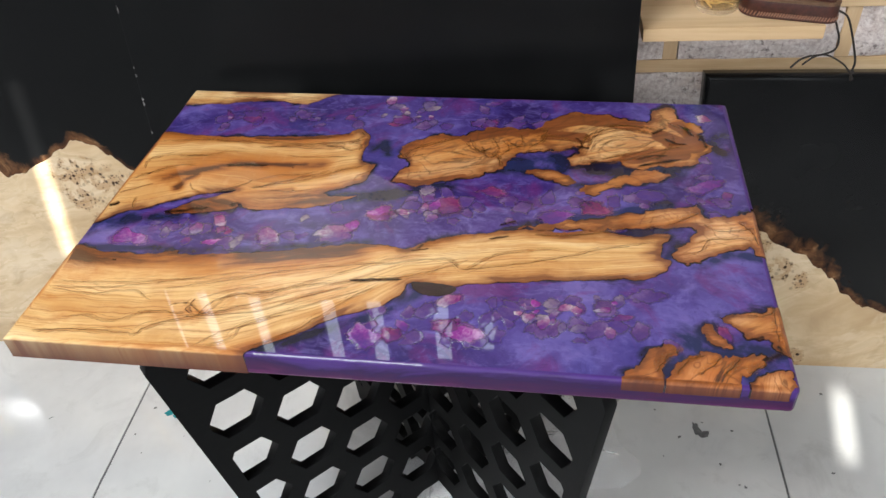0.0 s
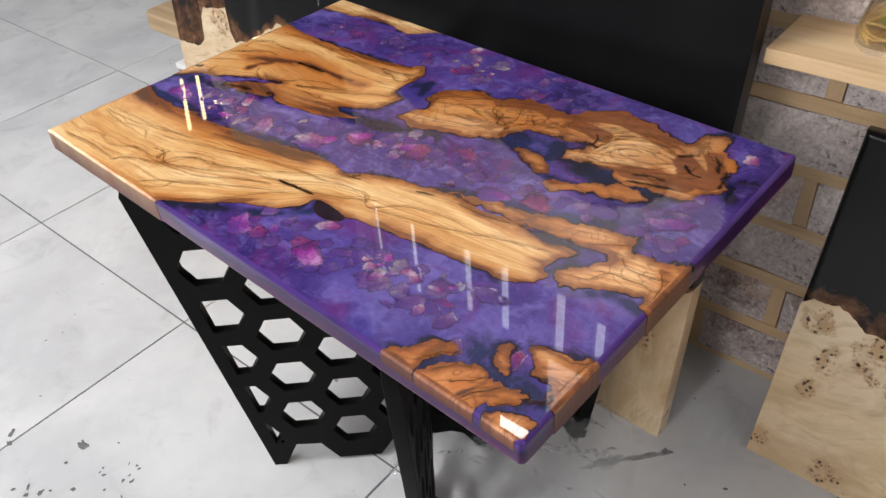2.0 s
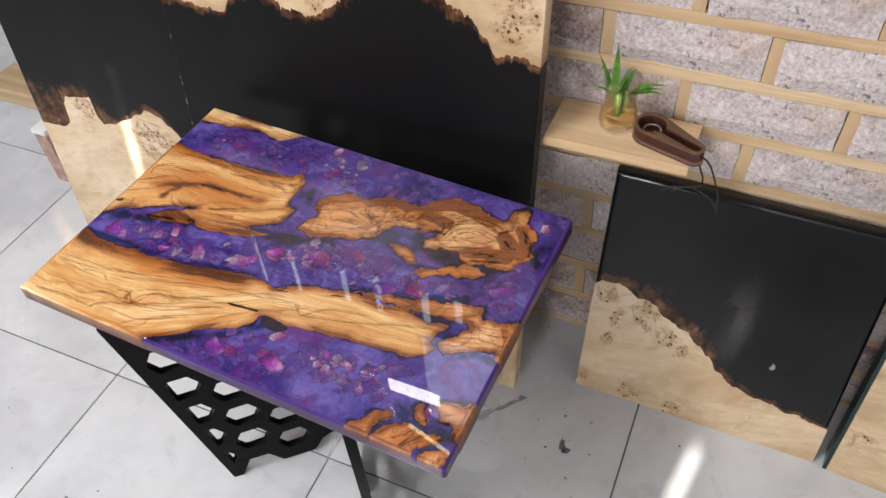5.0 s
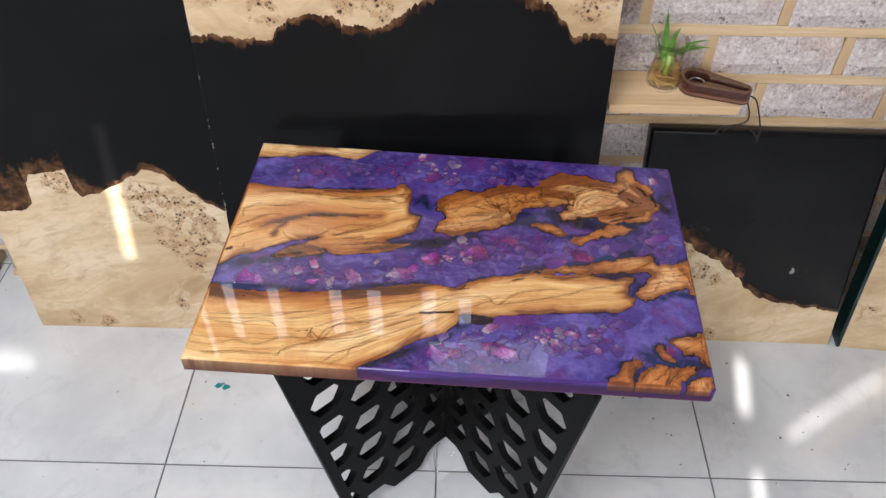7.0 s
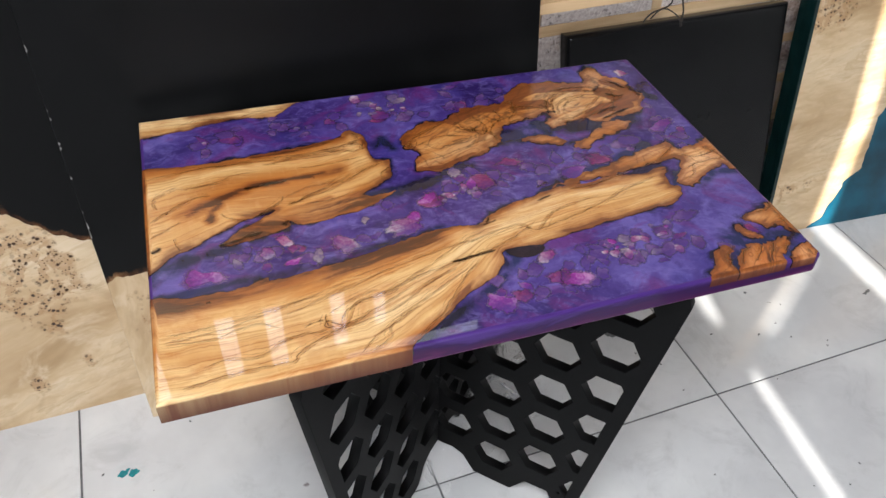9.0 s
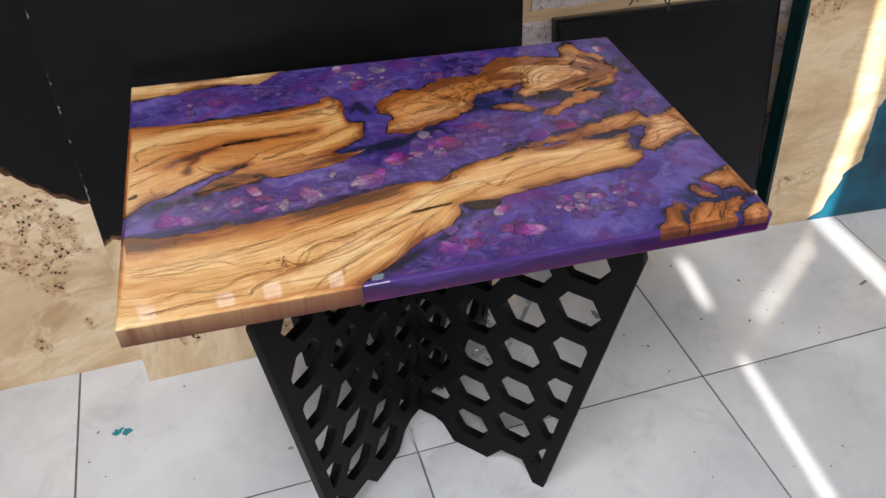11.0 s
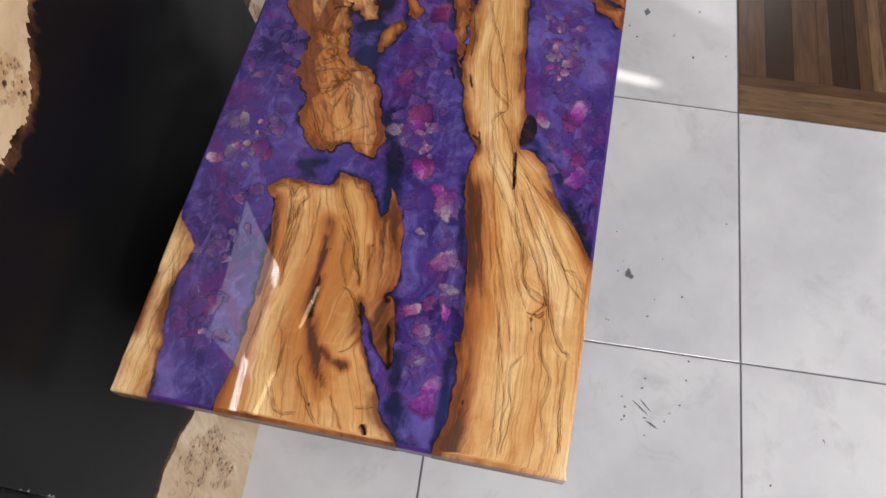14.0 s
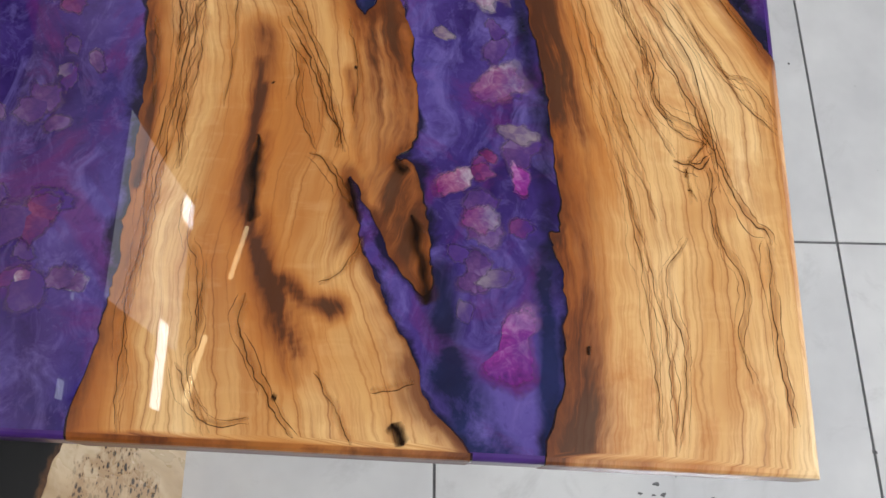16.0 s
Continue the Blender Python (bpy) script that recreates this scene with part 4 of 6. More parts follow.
    mark("grain_line", M_VEIN, 1.1, (-118, 115), (-155, 113), (-187, 114), (-236, 112))
    mark("grain_line", M_VEIN, 0.8, (-246, 98), (-278, 97), (-293, 90), (-335, 85), (-351, 87), (-386, 72))
    mark("grain_line", M_VEIN, 0.7, (-290, 85), (-310, 84), (-332, 85))
    mark("grain_line", M_VEIN, 0.8, (-349, 93), (-366, 84), (-380, 74), (-379, 50))
    mark("grain_line", M_VEIN, 1.2, (-308, 62), (-331, 61), (-363, 44), (-385, 26))
    mark("grain_line", M_VEIN, 1, (-350, 19), (-362, 11), (-388, -4))
    mark("grain_line", M_VEIN, 1.3, (-358, -12), (-357, -25), (-353, -36))
    mark("grain_line", M_VEIN, 0.8, (-270, 0), (-289, 8), (-299, 22))
    mark("grain_line", M_VEIN, 1.3, (-103, 152), (-98, 141), (-110, 129), (-132, 123), (-159, 123))
    mark("grain_line", M_VEIN, 1.2, (-90, 136), (-110, 125), (-97, 119), (-96, 106))
    mark("grain_line", M_VEIN, 1, (-93, 123), (-105, 107), (-125, 114), (-151, 119))
    mark("grain_line", M_VEIN, 0.8, (-132, 140), (-159, 134), (-196, 132))
    mark("grain_line", M_VEIN, 1.2, (-78, 71), (-103, 62), (-151, 36), (-192, 22), (-218, 15))
    mark("grain_line", M_VEIN, 1, (-71, 59), (-85, 49), (-88, 34))
    mark("grain_line", M_VEIN, 0.8, (-108, 112), (-152, 108), (-194, 111), (-235, 109))
    mark("grain_line", M_VEIN, 0.7, (-100, 93), (-150, 88), (-193, 89))
    mark("grain_line", M_VEIN, 0.7, (-122, 19), (-160, 12), (-197, 11))
    mark("grain_line", M_VEIN, 0.7, (-212, 252), (-245, 239), (-274, 240), (-316, 245), (-347, 235))
    mark("grain_line", M_VEIN, 0.6, (-180, 245), (-216, 241), (-245, 231))
    mark("grain_line", M_VEIN, 1.4, (204, 122), (210, 154), (236, 171), (287, 159))
    mark("grain_line", M_VEIN, 1.2, (197, 137), (206, 165), (232, 179), (281, 176))
    mark("grain_line", M_VEIN, 1.1, (219, 131), (238, 148), (271, 153))
    mark("grain_line", M_VEIN, 1.3, (128, 121), (144, 141), (149, 165), (136, 170))
    mark("grain_line", M_VEIN, 1.2, (78, 144), (88, 114), (78, 98), (65, 123))
    mark("grain_line", M_VEIN, 1.1, (93, 145), (113, 123), (133, 131))
    mark("grain_line", M_VEIN, 1.3, (47, 141), (63, 112), (88, 99), (94, 74))
    mark("grain_line", M_VEIN, 1.6, (-41, 102), (-30, 92), (-21, 113), (35, 142))
    mark("grain_line", M_VEIN, 0.8, (-29, 54), (9, 63), (78, 82))
    mark("grain_line", M_VEIN, 0.8, (-22, 95), (17, 107), (49, 100))
    mark("grain_line", M_VEIN, 1.2, (198, 99), (247, 106), (289, 133))
    mark("grain_line", M_VEIN, 1, (226, 87), (267, 104), (296, 100))
    mark("grain_line", M_VEIN, 1.2, (305, 192), (319, 178), (339, 172))
    mark("grain_line", M_VEIN, 1.4, (265, -38), (293, -31), (328, -6))
    mark("grain_line", M_VEIN, 1.1, (330, -28), (347, -39), (386, -32))
    mark("grain_line", M_VEIN, 1, (317, -62), (345, -52), (387, -51))
    mark("grain_line", M_VEIN, 1.4, (368, -19), (379, -37), (384, -62))
    mark("grain_line", M_VEIN, 1.2, (333, -53), (325, -72), (311, -79))
    mark("grain_line", M_VEIN, 1.2, (145, -58), (191, -55), (246, -42))
    mark("grain_line", M_VEIN, 1.8, (267, -249), (277, -229), (293, -217))
    mark("grain_line", M_VEIN, 1.6, (285, -251), (296, -232), (311, -224))
    mark("grain_line", M_VEIN, 1.8, (304, -249), (325, -227))
    mark("grain_line", M_VEIN, 1.6, (326, -247), (343, -226))
    mark("grain_line", M_VEIN, 1.6, (348, -244), (366, -229))
    mark("grain_line", M_VEIN, 1.4, (382, -202), (382, -179), (382, -154))
    mark("grain_line", M_VEIN, 1.2, (387, -213), (387, -187), (387, -159))
    mark("grain_line", M_VEIN, 1.3, (357, -170), (376, -167), (387, -156))
    mark("dark_knot", M_BLACK_HEART, 3.0, (262, 100), (280, 108), (300, 110))
    mark("dark_knot", M_BLACK_HEART, 2.6, (300, 150), (312, 140), (326, 136))
    mark("dark_knot", M_BLACK_HEART, 2.4, (318, 186), (330, 172), (338, 156))
    mark("dark_knot", M_BLACK_HEART, 2.2, (186, 148), (194, 136), (192, 120))
    mark("dark_knot", M_BLACK_HEART, 2.6, (9, -141), (-18, -144), (-47, -147))
    mark("dark_knot", M_BLACK_HEART, 3, (21, -80), (14, -89))
    mark("dark_knot", M_BLACK_HEART, 2.4, (94, -67), (117, -63))
    mark("dark_knot", M_BLACK_HEART, 2.2, (10, -94), (29, -88))
    mark("dark_knot", M_BLACK_HEART, 2, (-49, -146), (-13, -143))
    mark("dark_knot", M_BLACK_HEART, 2.2, (-327, -131), (-332, -132))
    mark("dark_knot", M_BLACK_HEART, 1.6, (-174, 62), (-175, 61))
    mark("dark_knot", M_BLACK_HEART, 1.5, (-160, 13), (-160, 11))
    mark("dark_knot", M_BLACK_HEART, 1.8, (-364, 40), (-365, 37))
    mark("dark_knot", M_BLACK_HEART, 4.5, (-210, 67), (-243, 64), (-266, 63))
    mark("dark_knot", M_BLACK_HEART, 5, (-220, -17), (-226, -21), (-224, -24))
    mark("dark_knot", M_BLACK_HEART, 6, (-255, -29), (-276, -34), (-296, -38), (-309, -39))
    mark("dark_knot", M_BLACK_HEART, 3.5, (-235, 11), (-248, 6), (-262, 0))
    mark("dark_knot", M_BLACK_HEART, 4.5, (-375, -25), (-386, -32))
    mark("dark_knot", M_BLACK_HEART, 4.5, (188, 126), (205, 124))
    mark("dark_knot", M_BLACK_HEART, 4, (285, 161), (299, 172))
    mark("dark_knot", M_BLACK_HEART, 4, (343, 164), (352, 129))
    mark("dark_knot", M_BLACK_HEART, 3.5, (265, 85), (317, 103))
    mark("dark_knot", M_BLACK_HEART, 3.5, (361, -226), (380, -216), (378, -207))
    mark("dark_knot", M_BLACK_HEART, 3, (355, -201), (368, -196))
    mark("dark_knot", M_BLACK_HEART, 2.4, (123, -34), (105, -43))

    # the resin's surface, with the smoky depth beside the wood
    smoke = [(20, 1.0, [(110, 88), (150, 92), (186, 96)]), (14, 0.9, [(200, 76), (250, 70), (310, 80)]), (12, 0.9, [(300, -210), (340, -225), (372, -240)]), (9, 1.0, [(278, -222),
        (275, -245)]), (13, 1.0, [(-112, 2), (-60, 4), (-10, 20), (30, 34)]), (15, 1.0, [(108, 72), (160, 76), (220, 86), (280, 74)]), (11, 0.95, [(150, -32), (220, -16), (292, 8)]),
        (10, 0.7, [(-290, -46), (-340, -54), (-385, -84)]), (15, 0.95, [(296, -198), (338, -214), (386, -222)]), (9, 0.9, [(24, -150), (62, -154)])]
    smoke += [(13, 1.0, [(282, -228), (296, -240)]), (12, 1.0, [(340, -236), (352, -246)]), (13, 1.0, [(306, -204), (330, -208), (350, -212)]), (9, 0.9, [(286, -92), (300, -62)]), (7, 0.55, [(-400, -116), (-200, -106), (-40, -80)]), (10, 0.8, [(366, 120), (356, 150), (372, 160)]), (9, 0.75, [(-80, 110), (-66, 128),
        (-56, 100)]), (8, 0.8, [(-130, -262), (-60, -222), (0, -190), (30, -160)]), (8, 0.7, [(330, 90), (300, 70), (240, 50), (190, 40)]), (8, 0.8, [(316, -96), (352, -76), (392, -82)]), (13, 0.9, [(-345, -52), (-392, -76)]), (7, 0.85, [(-270, -103), (-320, -110), (-395, -111)])]
    bm = bmesh.new()
    uvl = bm.loops.layers.uv.new("edge")
    nu, nv = 196, 128
    inner = [drawn_in(c * 1.2, 0.0044) for c in CORNERS]
    gv, px, py = [], [], []
    for i in range(nu + 1):
        for j in range(nv + 1):
            a, b = inner[0].lerp(inner[1], i / nu), inner[3].lerp(inner[2], i / nu)
            p = a.lerp(b, j / nv)
            gv.append(bm.verts.new((p.x, p.y, 0.0001)))
            px.append(p.x), py.append(p.y)
    px, py = np.array(px), np.array(py)
    near = np.full(px.shape, 9.0)
    for line in lines.values():
        near = np.minimum(near, np.where(inside(px, py, line), 0.0, distance(px, py, [(p.x, p.y) for p in line])))
    fog = veins(px, py, smoke)
    for i in range(nu):
        for j in range(nv):
            k = [i * (nv + 1) + j, (i + 1) * (nv + 1) + j, (i + 1) * (nv + 1) + j + 1, i * (nv + 1) + j + 1]
            f = bm.faces.new([gv[q] for q in k])
            for lp, q in zip(f.loops, k):
                lp[uvl].uv = (fog[q], near[q])
    part("resin_surface", bm, M_RESIN, top, "swirling purple resin")

    # pressed petals in the resin
    rng = random.Random(5)

    def petal(x, y, size, kind, turn=None, lift=0.0004, fan=False, wide=None):
        """A crumpled, torn petal; fan: one that widens from a narrow foot."""
        if fan:
            corners = [(-0.19, 0.38), (-0.40, 0.19), (-0.52, -0.19), (-0.15, -0.31), (0.40, -0.31), (0.58, -0.19), (0.54, -0.04), (0.33, 0.13), (0.02, 0.15)]
        else:
            count = rng.randint(6, 9)
            long_, flat = (0.52, 0.52 * wide / size) if wide else (rng.uniform(0.42, 0.62), rng.uniform(0.26, 0.46))
            corners = []
            for i in range(count):
                t = 2 * math.pi * (i + rng.uniform(-0.35, 0.35)) / count
                r = rng.uniform(0.72, 1.15)
                corners.append((long_ * r * math.cos(t), flat * r * math.sin(t)))
        k = rng.random() * 9
        pts = []
        for p in spline(corners, 5):
            v = Vector((p.x * 6 + k, p.y * 6, k))
            pts.append(((p.x + 0.09 * noise.noise(v) + 0.04 * noise.noise(v * 3)) * size * 0.001, (p.y + 0.09 * noise.noise(v + Vector((4, 7, 1))) + 0.04 * noise.noise(v * 3 + Vector((2, 1, 5)))) * size * 0.001))
        n = len(pts)
        bm = bmesh.new()
        uvp = bm.loops.layers.uv.new("edge")
        ox, oy = rng.uniform(-0.1, 0.1) * size * 0.001, rng.uniform(-0.1, 0.1) * size * 0.001
        spin = Matrix.Rotation(radians(rng.uniform(0, 360) if turn is None else turn), 2)

        def laid(px, py, up):
            q = drawn_in(spin @ Vector((px, py)) + Vector((x / 1000, y / 1000)), 0.0050)
            return bm.verts.new((q.x - x / 1000, q.y - y / 1000, up)), px

        mid, along = laid(ox, oy, 0.0002)
        data = {mid: (along, 0.0)}
        ring, inner = [], []
        for px, py in pts:
            v, along = laid(px, py, 0.0)
            data[v] = (along, 1.0)
            ring.append(v)
            v, along = laid(ox + (px - ox) * 0.6, oy + (py - oy) * 0.6, 0.00015)
            data[v] = (along, 0.6)
            inner.append(v)
        sign = rng.choice((1, -1))
        crease = 0.0
        for i in range(n):
            if i % 9 == 0:
                crease = rng.uniform(-0.10, 0.10)
            j = (i + 1) % n
            for f in (bm.faces.new((ring[i], ring[j], inner[j], inner[i])), bm.faces.new((inner[i], inner[j], mid))):
                for lp in f.loops:
                    along, rim = data[lp.vert]
                    lp[uvp].uv = (0.5 + crease + sign * along / (size * 0.0014), rim)
        part("petal", bm, M_PETALS[kind], top, "", pose(x / 1000, y / 1000, lift))

    petal(-333, -88, 52, 0, 0, fan=True)
    for x, y, size, wide, kind, turn in ((-164, -79, 49, 30, 1, -44), (-197, -88, 33, 16, 3, -95), (-231, -52, 30, 17, 1, -53), (-228, -92, 30, 13, 0, -171),
            (-224, -68, 21, 15, 2, -85), (-254, -67, 30, 21, 1, -82), (-258, -93, 20, 15, 2, -87), (-277, -57, 19, 15, 4, -96), (-291, -79, 23, 14, 3, -75),
            (-311, -62, 17, 12, 3, -156), (-266, 181, 29, 18, 2, -70), (-307, 182, 18, 12, 1, -87), (-308, 154, 16, 13, 4, -63), (-181, 182, 20, 11, 2, -18),
            (41, -7, 46, 39, 2, -95)):
        petal(x, y, size, kind, turn, 0.0004, False, wide)
    for x, y, size, wide, kind, turn in ((22, -33, 22, 19, 1, -85), (10, 22, 23, 21, 3, -83), (24, -8, 28, 19, 0, -120), (-39, -27, 38, 32, 0, -129),
            (-86, -64, 53, 34, 1, -159), (-67, -52, 26, 24, 0, -86), (-129, -41, 18, 10, 3, -117), (62, -169, 34, 18, 1, -152), (73, -209, 28, 19, 2, -63),
            (24, -190, 25, 18, 4, -85), (9, -219, 18, 14, 2, -87), (-20, -221, 33, 25, 0, -108), (-11, -210, 21, 16, 2, -131), (-78, 240, 31, 19, 1, -84),
            (-21, 228, 32, 24, 3, -74)):
        petal(x, y, size, kind, turn, 0.0004, False, wide)
    for x, y, size, wide, kind, turn in ((-58, 194, 32, 10, 3, -16), (-8, 179, 23, 18, 3, -83), (-117, 202, 30, 22, 4, -107), (-276, 194, 38, 30, 4, -63),
            (-262, 180, 21, 18, 2, -49), (-309, 194, 36, 12, 2, -56), (-306, 162, 26, 17, 4, -86), (-175, 185, 16, 13, 3, -38), (-81, 197, 17, 9, 3, -118),
            (70, 233, 32, 16, 1, 3), (-68, 222, 26, 20, 3, 6), (-15, 219, 28, 20, 3, 4), (-50, 187, 38, 29, 2, -11), (-17, 173, 35, 29, 4, 3),
            (-278, 185, 26, 23, 2, 4)):
        petal(x, y, size, kind, turn, 0.0004, False, wide)
    for x, y, size, wide, kind, turn in ((-313, 179, 32, 25, 4, 5), (-37, -30, 41, 29, 2, 6), (-5, -11, 37, 26, 4, 5), (89, 24, 44, 24, 2, -11),
            (169, -21, 49, 34, 0, 4), (211, -4, 47, 33, 2, -25), (339, 45, 62, 26, 0, 30), (12, -221, 30, 25, 2, 4), (-13, -229, 42, 29, 0, 4),
            (83, -215, 47, 26, 0, -7), (354, 201, 23, 26, 1, 5), (-84, -74, 55, 26, 1, 18), (264, -147, 43, 22, 4, 4)):
        petal(x, y, size, kind, turn, 0.0004, False, wide)
    for cx, cy, sx, sy, count, kinds in ((4, -24, 26, 16, 16, (1, 3, 3, 1)), (172, -178, 44, 24, 26, (1, 3, 0, 3, 1)), (-40, 205, 50, 20, 7, (1, 2, 3)), (30, -215, 60, 20, 4, (0, 2))):
        for _ in range(count):
            petal(rng.gauss(cx, sx * 0.55), rng.gauss(cy, sy * 0.55), rng.uniform(8, 22), rng.choice(kinds), None, rng.uniform(0.0002, 0.0004))

    for cx, cy, sx, sy, count in ((-180, 195, 150, 30, 16), (60, 190, 110, 30, 12), (-200, -75, 120, 22, 12), (40, -10, 110, 30, 22), (240, 20, 90, 26, 12), (170, -185, 130, 40, 34), (60, -215, 80, 26, 10), (350, 30, 30, 60, 8)):
        for _ in range(count):
            petal(rng.gauss(cx, sx * 0.5), rng.gauss(cy, sy * 0.5), rng.uniform(16, 34), rng.choice((4, 4, 4, 4, 4, 2)), None, rng.uniform(0.00012, 0.0002))

    # the base: two crossing honeycomb plates
    height = TOP - SLAB
    slope = (0.352 - 0.270) / 0.575

    def half(s):
        arm = [(0.018, 0.048), (0.040, 0.050), (0.060, 0.041), (0.083, 0.005), (0.155, 0.006), (0.181, 0.048), (0.222, 0.051), (0.247, 0.0), (0.268, 0.0), (0.352, 0.575), (0.343, height)]
        return [Vector((s * x, z)) for x, z in arm]

    right, left = half(1), half(-1)
    outline = right + left[::-1]
    holes = []
    pitch, rise, r = 0.0795, 0.0925, 0.0365
    for side in (1, -1):
        for col in range(4):
            cx = 0.039 + pitch * col
            for row in range(7):
                cz = (0.126 if col % 2 == 0 else 0.080) + rise * row
                hexa = [Vector((cx + r * math.cos(math.radians(60 * i)), cz + r * math.sin(math.radians(60 * i)))) for i in range(6)]
                limit = Vector((0.268 - 0.021, 0))
                hexa = clip_half(hexa, limit, Vector((-1, slope)).normalized())
                hexa = clip_half(hexa, Vector((0, height - 0.02)), Vector((0, -1)))
                if len(hexa) < 3:
                    continue
                area = abs(sum(p.x * q.y - q.x * p.y for p, q in zip(hexa, hexa[1:] + hexa[:1]))) / 2
                if area < 0.00012:
                    continue
                holes.append([(side * p.x, p.y) for p in hexa])
        holes.append([(side * 0.243 + 0.0035 * math.cos(t), 0.062 + 0.0035 * math.sin(t)) for t in (2 * math.pi * i / 8 for i in range(8))])
    for turn in (43, -49):
        bm = plate([[(p.x, p.y) for p in outline]] + holes, 0.016, 0.0008)
        bmesh.ops.rotate(bm, verts=bm.verts, matrix=Matrix.Rotation(radians(90), 3, "X"))
        leg = part("leg_panel", bm, M_STEEL, table, "black plate with hexagonal cut-outs", pose(-0.013, 0.004, 0, 0, 0, turn + 2.6))
    return table


make_table()

# ---------------------------------------------------------------- leaning slabs


def curve_value(pts, u):
    """Height of a drawn border at u: straight between points, eased."""
    for (a, va), (b, vb) in zip(pts, pts[1:]):
        if a <= u <= b:
            t = (u - a) / (b - a)
            t = t * t * (3 - 2 * t)
            return va + (vb - va) * t
    return pts[0][1] if u < pts[0][0] else pts[-1][1]


def border(pts, rough, seed, fringe=0.0):
    def f(u):
        drip = fringe * (max(0.0, noise.noise(Vector((u * 150, seed, 8)))) ** 1.5 + 0.7 * max(0.0, noise.noise(Vector((u * 330, seed, 2)))) ** 1.5)
        return -drip + curve_value(pts, u) + rough * noise.noise(Vector((u * 40, seed, 0))) + rough * 0.6 * noise.noise(Vector((u * 130, seed, 4)))
    return f


def strip(name, u0, u1, low, high, thick, material, parent, label="", reach=None, both=False, cols=420, rows=14, rim=0.0):
    """A piece of a slab between two borders, standing in the xz plane, front at y = 0. UV y: the distance from the live edge."""
    bm = bmesh.new()
    uv = bm.loops.layers.uv.new("edge")
    grid, dist = [], {}
    for i in range(cols + 1):
        u = u0 + (u1 - u0) * i / cols
        a, b = low(u), high(u)
        colm = []
        for j in range(rows + 1):
            s = j / rows
            s = s * s * (3 - 2 * s)
            inset = max(0.0, rim - min(b - a - (b - a) * s, u - u0, u1 - u))
            v = bm.verts.new((u, rim - math.sqrt(rim * rim - inset * inset), a + (b - a) * s))
            dist[v] = min(v.co.z - a, b - v.co.z) if both else v.co.z - a
            colm.append(v)
        grid.append(colm)
    back = [(bm.verts.new((c[0].co.x, thick, c[0].co.z)), bm.verts.new((c[0].co.x, thick, c[-1].co.z))) for c in grid]
    for k, (a, b) in enumerate(back):
        dist[a], dist[b] = 0.3, 0.3
    for i in range(cols):
        for j in range(rows):
            bm.faces.new((grid[i][j], grid[i + 1][j], grid[i + 1][j + 1], grid[i][j + 1]))
        bm.faces.new((back[i][0], back[i][1], back[i + 1][1], back[i + 1][0]))
        bm.faces.new((grid[i][0], back[i][0], back[i + 1][0], grid[i + 1][0]))
        bm.faces.new((grid[i][-1], grid[i + 1][-1], back[i + 1][1], back[i][1]))
    bm.faces.new([*grid[0], back[0][1], back[0][0]])
    bm.faces.new([*grid[-1][::-1], back[-1][0], back[-1][1]])
    bmesh.ops.recalc_face_normals(bm, faces=bm.faces)
    for f in bm.faces:
        for lp in f.loops:
            lp[uv].uv = (reach(lp.vert.co.x, lp.vert.co.z) if reach else 0.01, dist[lp.vert])
    return part(name, bm, material, parent, label)


def leaning(x, y, turn, lean):
    return pose(x, y, 0, 0, 0, turn) @ pose(0, 0, 0, -lean, 0, 0)


def flat_line(v):
    return lambda u: v


def knots(*spots):
    """Where pin knots cluster: u, v and radius of each cluster, metres."""
    def f(u, v):
        return max(math.exp(-((u - a) ** 2 + (v - b) ** 2) / (r * r)) for a, b, r in spots)
    return f


# the broad slab in the middle: wood, black resin, wood
LEAN2 = math.degrees(math.atan(0.125))
slab = empty("river_slab", leaning(-0.467, 1.119, 0.0, LEAN2), "tall black resin and burl wood slab leaning on the brick wall", "tabletop slab")
lo2 = border([(0, 0.325), (0.02, 0.335), (0.067, 0.332), (0.112, 0.317), (0.167, 0.287), (0.4, 0.26), (0.678, 0.271), (0.726, 0.287), (0.76, 0.292), (0.795, 0.317)], 0.005, 1)
hi2 = border([(0, 0.823), (0.061, 0.824), (0.094, 0.817), (0.149, 0.816), (0.165, 0.84), (0.19, 0.857), (0.22, 0.867), (0.265, 0.862), (0.30, 0.845), (0.36, 0.843), (0.383, 0.863), (0.427, 0.891), (0.47, 0.916), (0.531, 0.929),
              (0.59, 0.925), (0.651, 0.896), (0.692, 0.859), (0.704, 0.833), (0.744, 0.839), (0.797, 0.824)], 0.007, 2, 0.016)


def reach2(u, v):
    return 0.012 if v < 0.55 else 0.010 + 0.022 * max(0.0, noise.noise(Vector((u * 9, 3, 1))) + 0.2)


for ob in (strip("burl_end", 0, 0.788, flat_line(0), lo2, 0.036, M_BURL_C, slab, "pale knotty burl wood", knots((0.08, 0.24, 0.055), (0.13, 0.19, 0.045), (0.10, 0.12, 0.035), (0.72, 0.2, 0.03), (0.3, 0.1, 0.05))),
           strip("resin_field", 0, 0.788, lo2, hi2, 0.036, M_BLACK, slab, "satin black resin", reach2, True),
           strip("burl_top", 0, 0.788, hi2, flat_line(1.20), 0.036, M_BURL_A, slab, "pale burl wood with dark pin knots", knots((0.05, 0.94, 0.06), (0.14, 0.87, 0.03), (0.10, 1.05, 0.06), (0.30, 0.93, 0.06), (0.36, 0.88, 0.025), (0.74, 0.90, 0.045), (0.70, 0.96, 0.04), (0.6, 1.05, 0.06), (0.45, 1.0, 0.05)))):
    soften(ob, 0.0015, 2, 70)

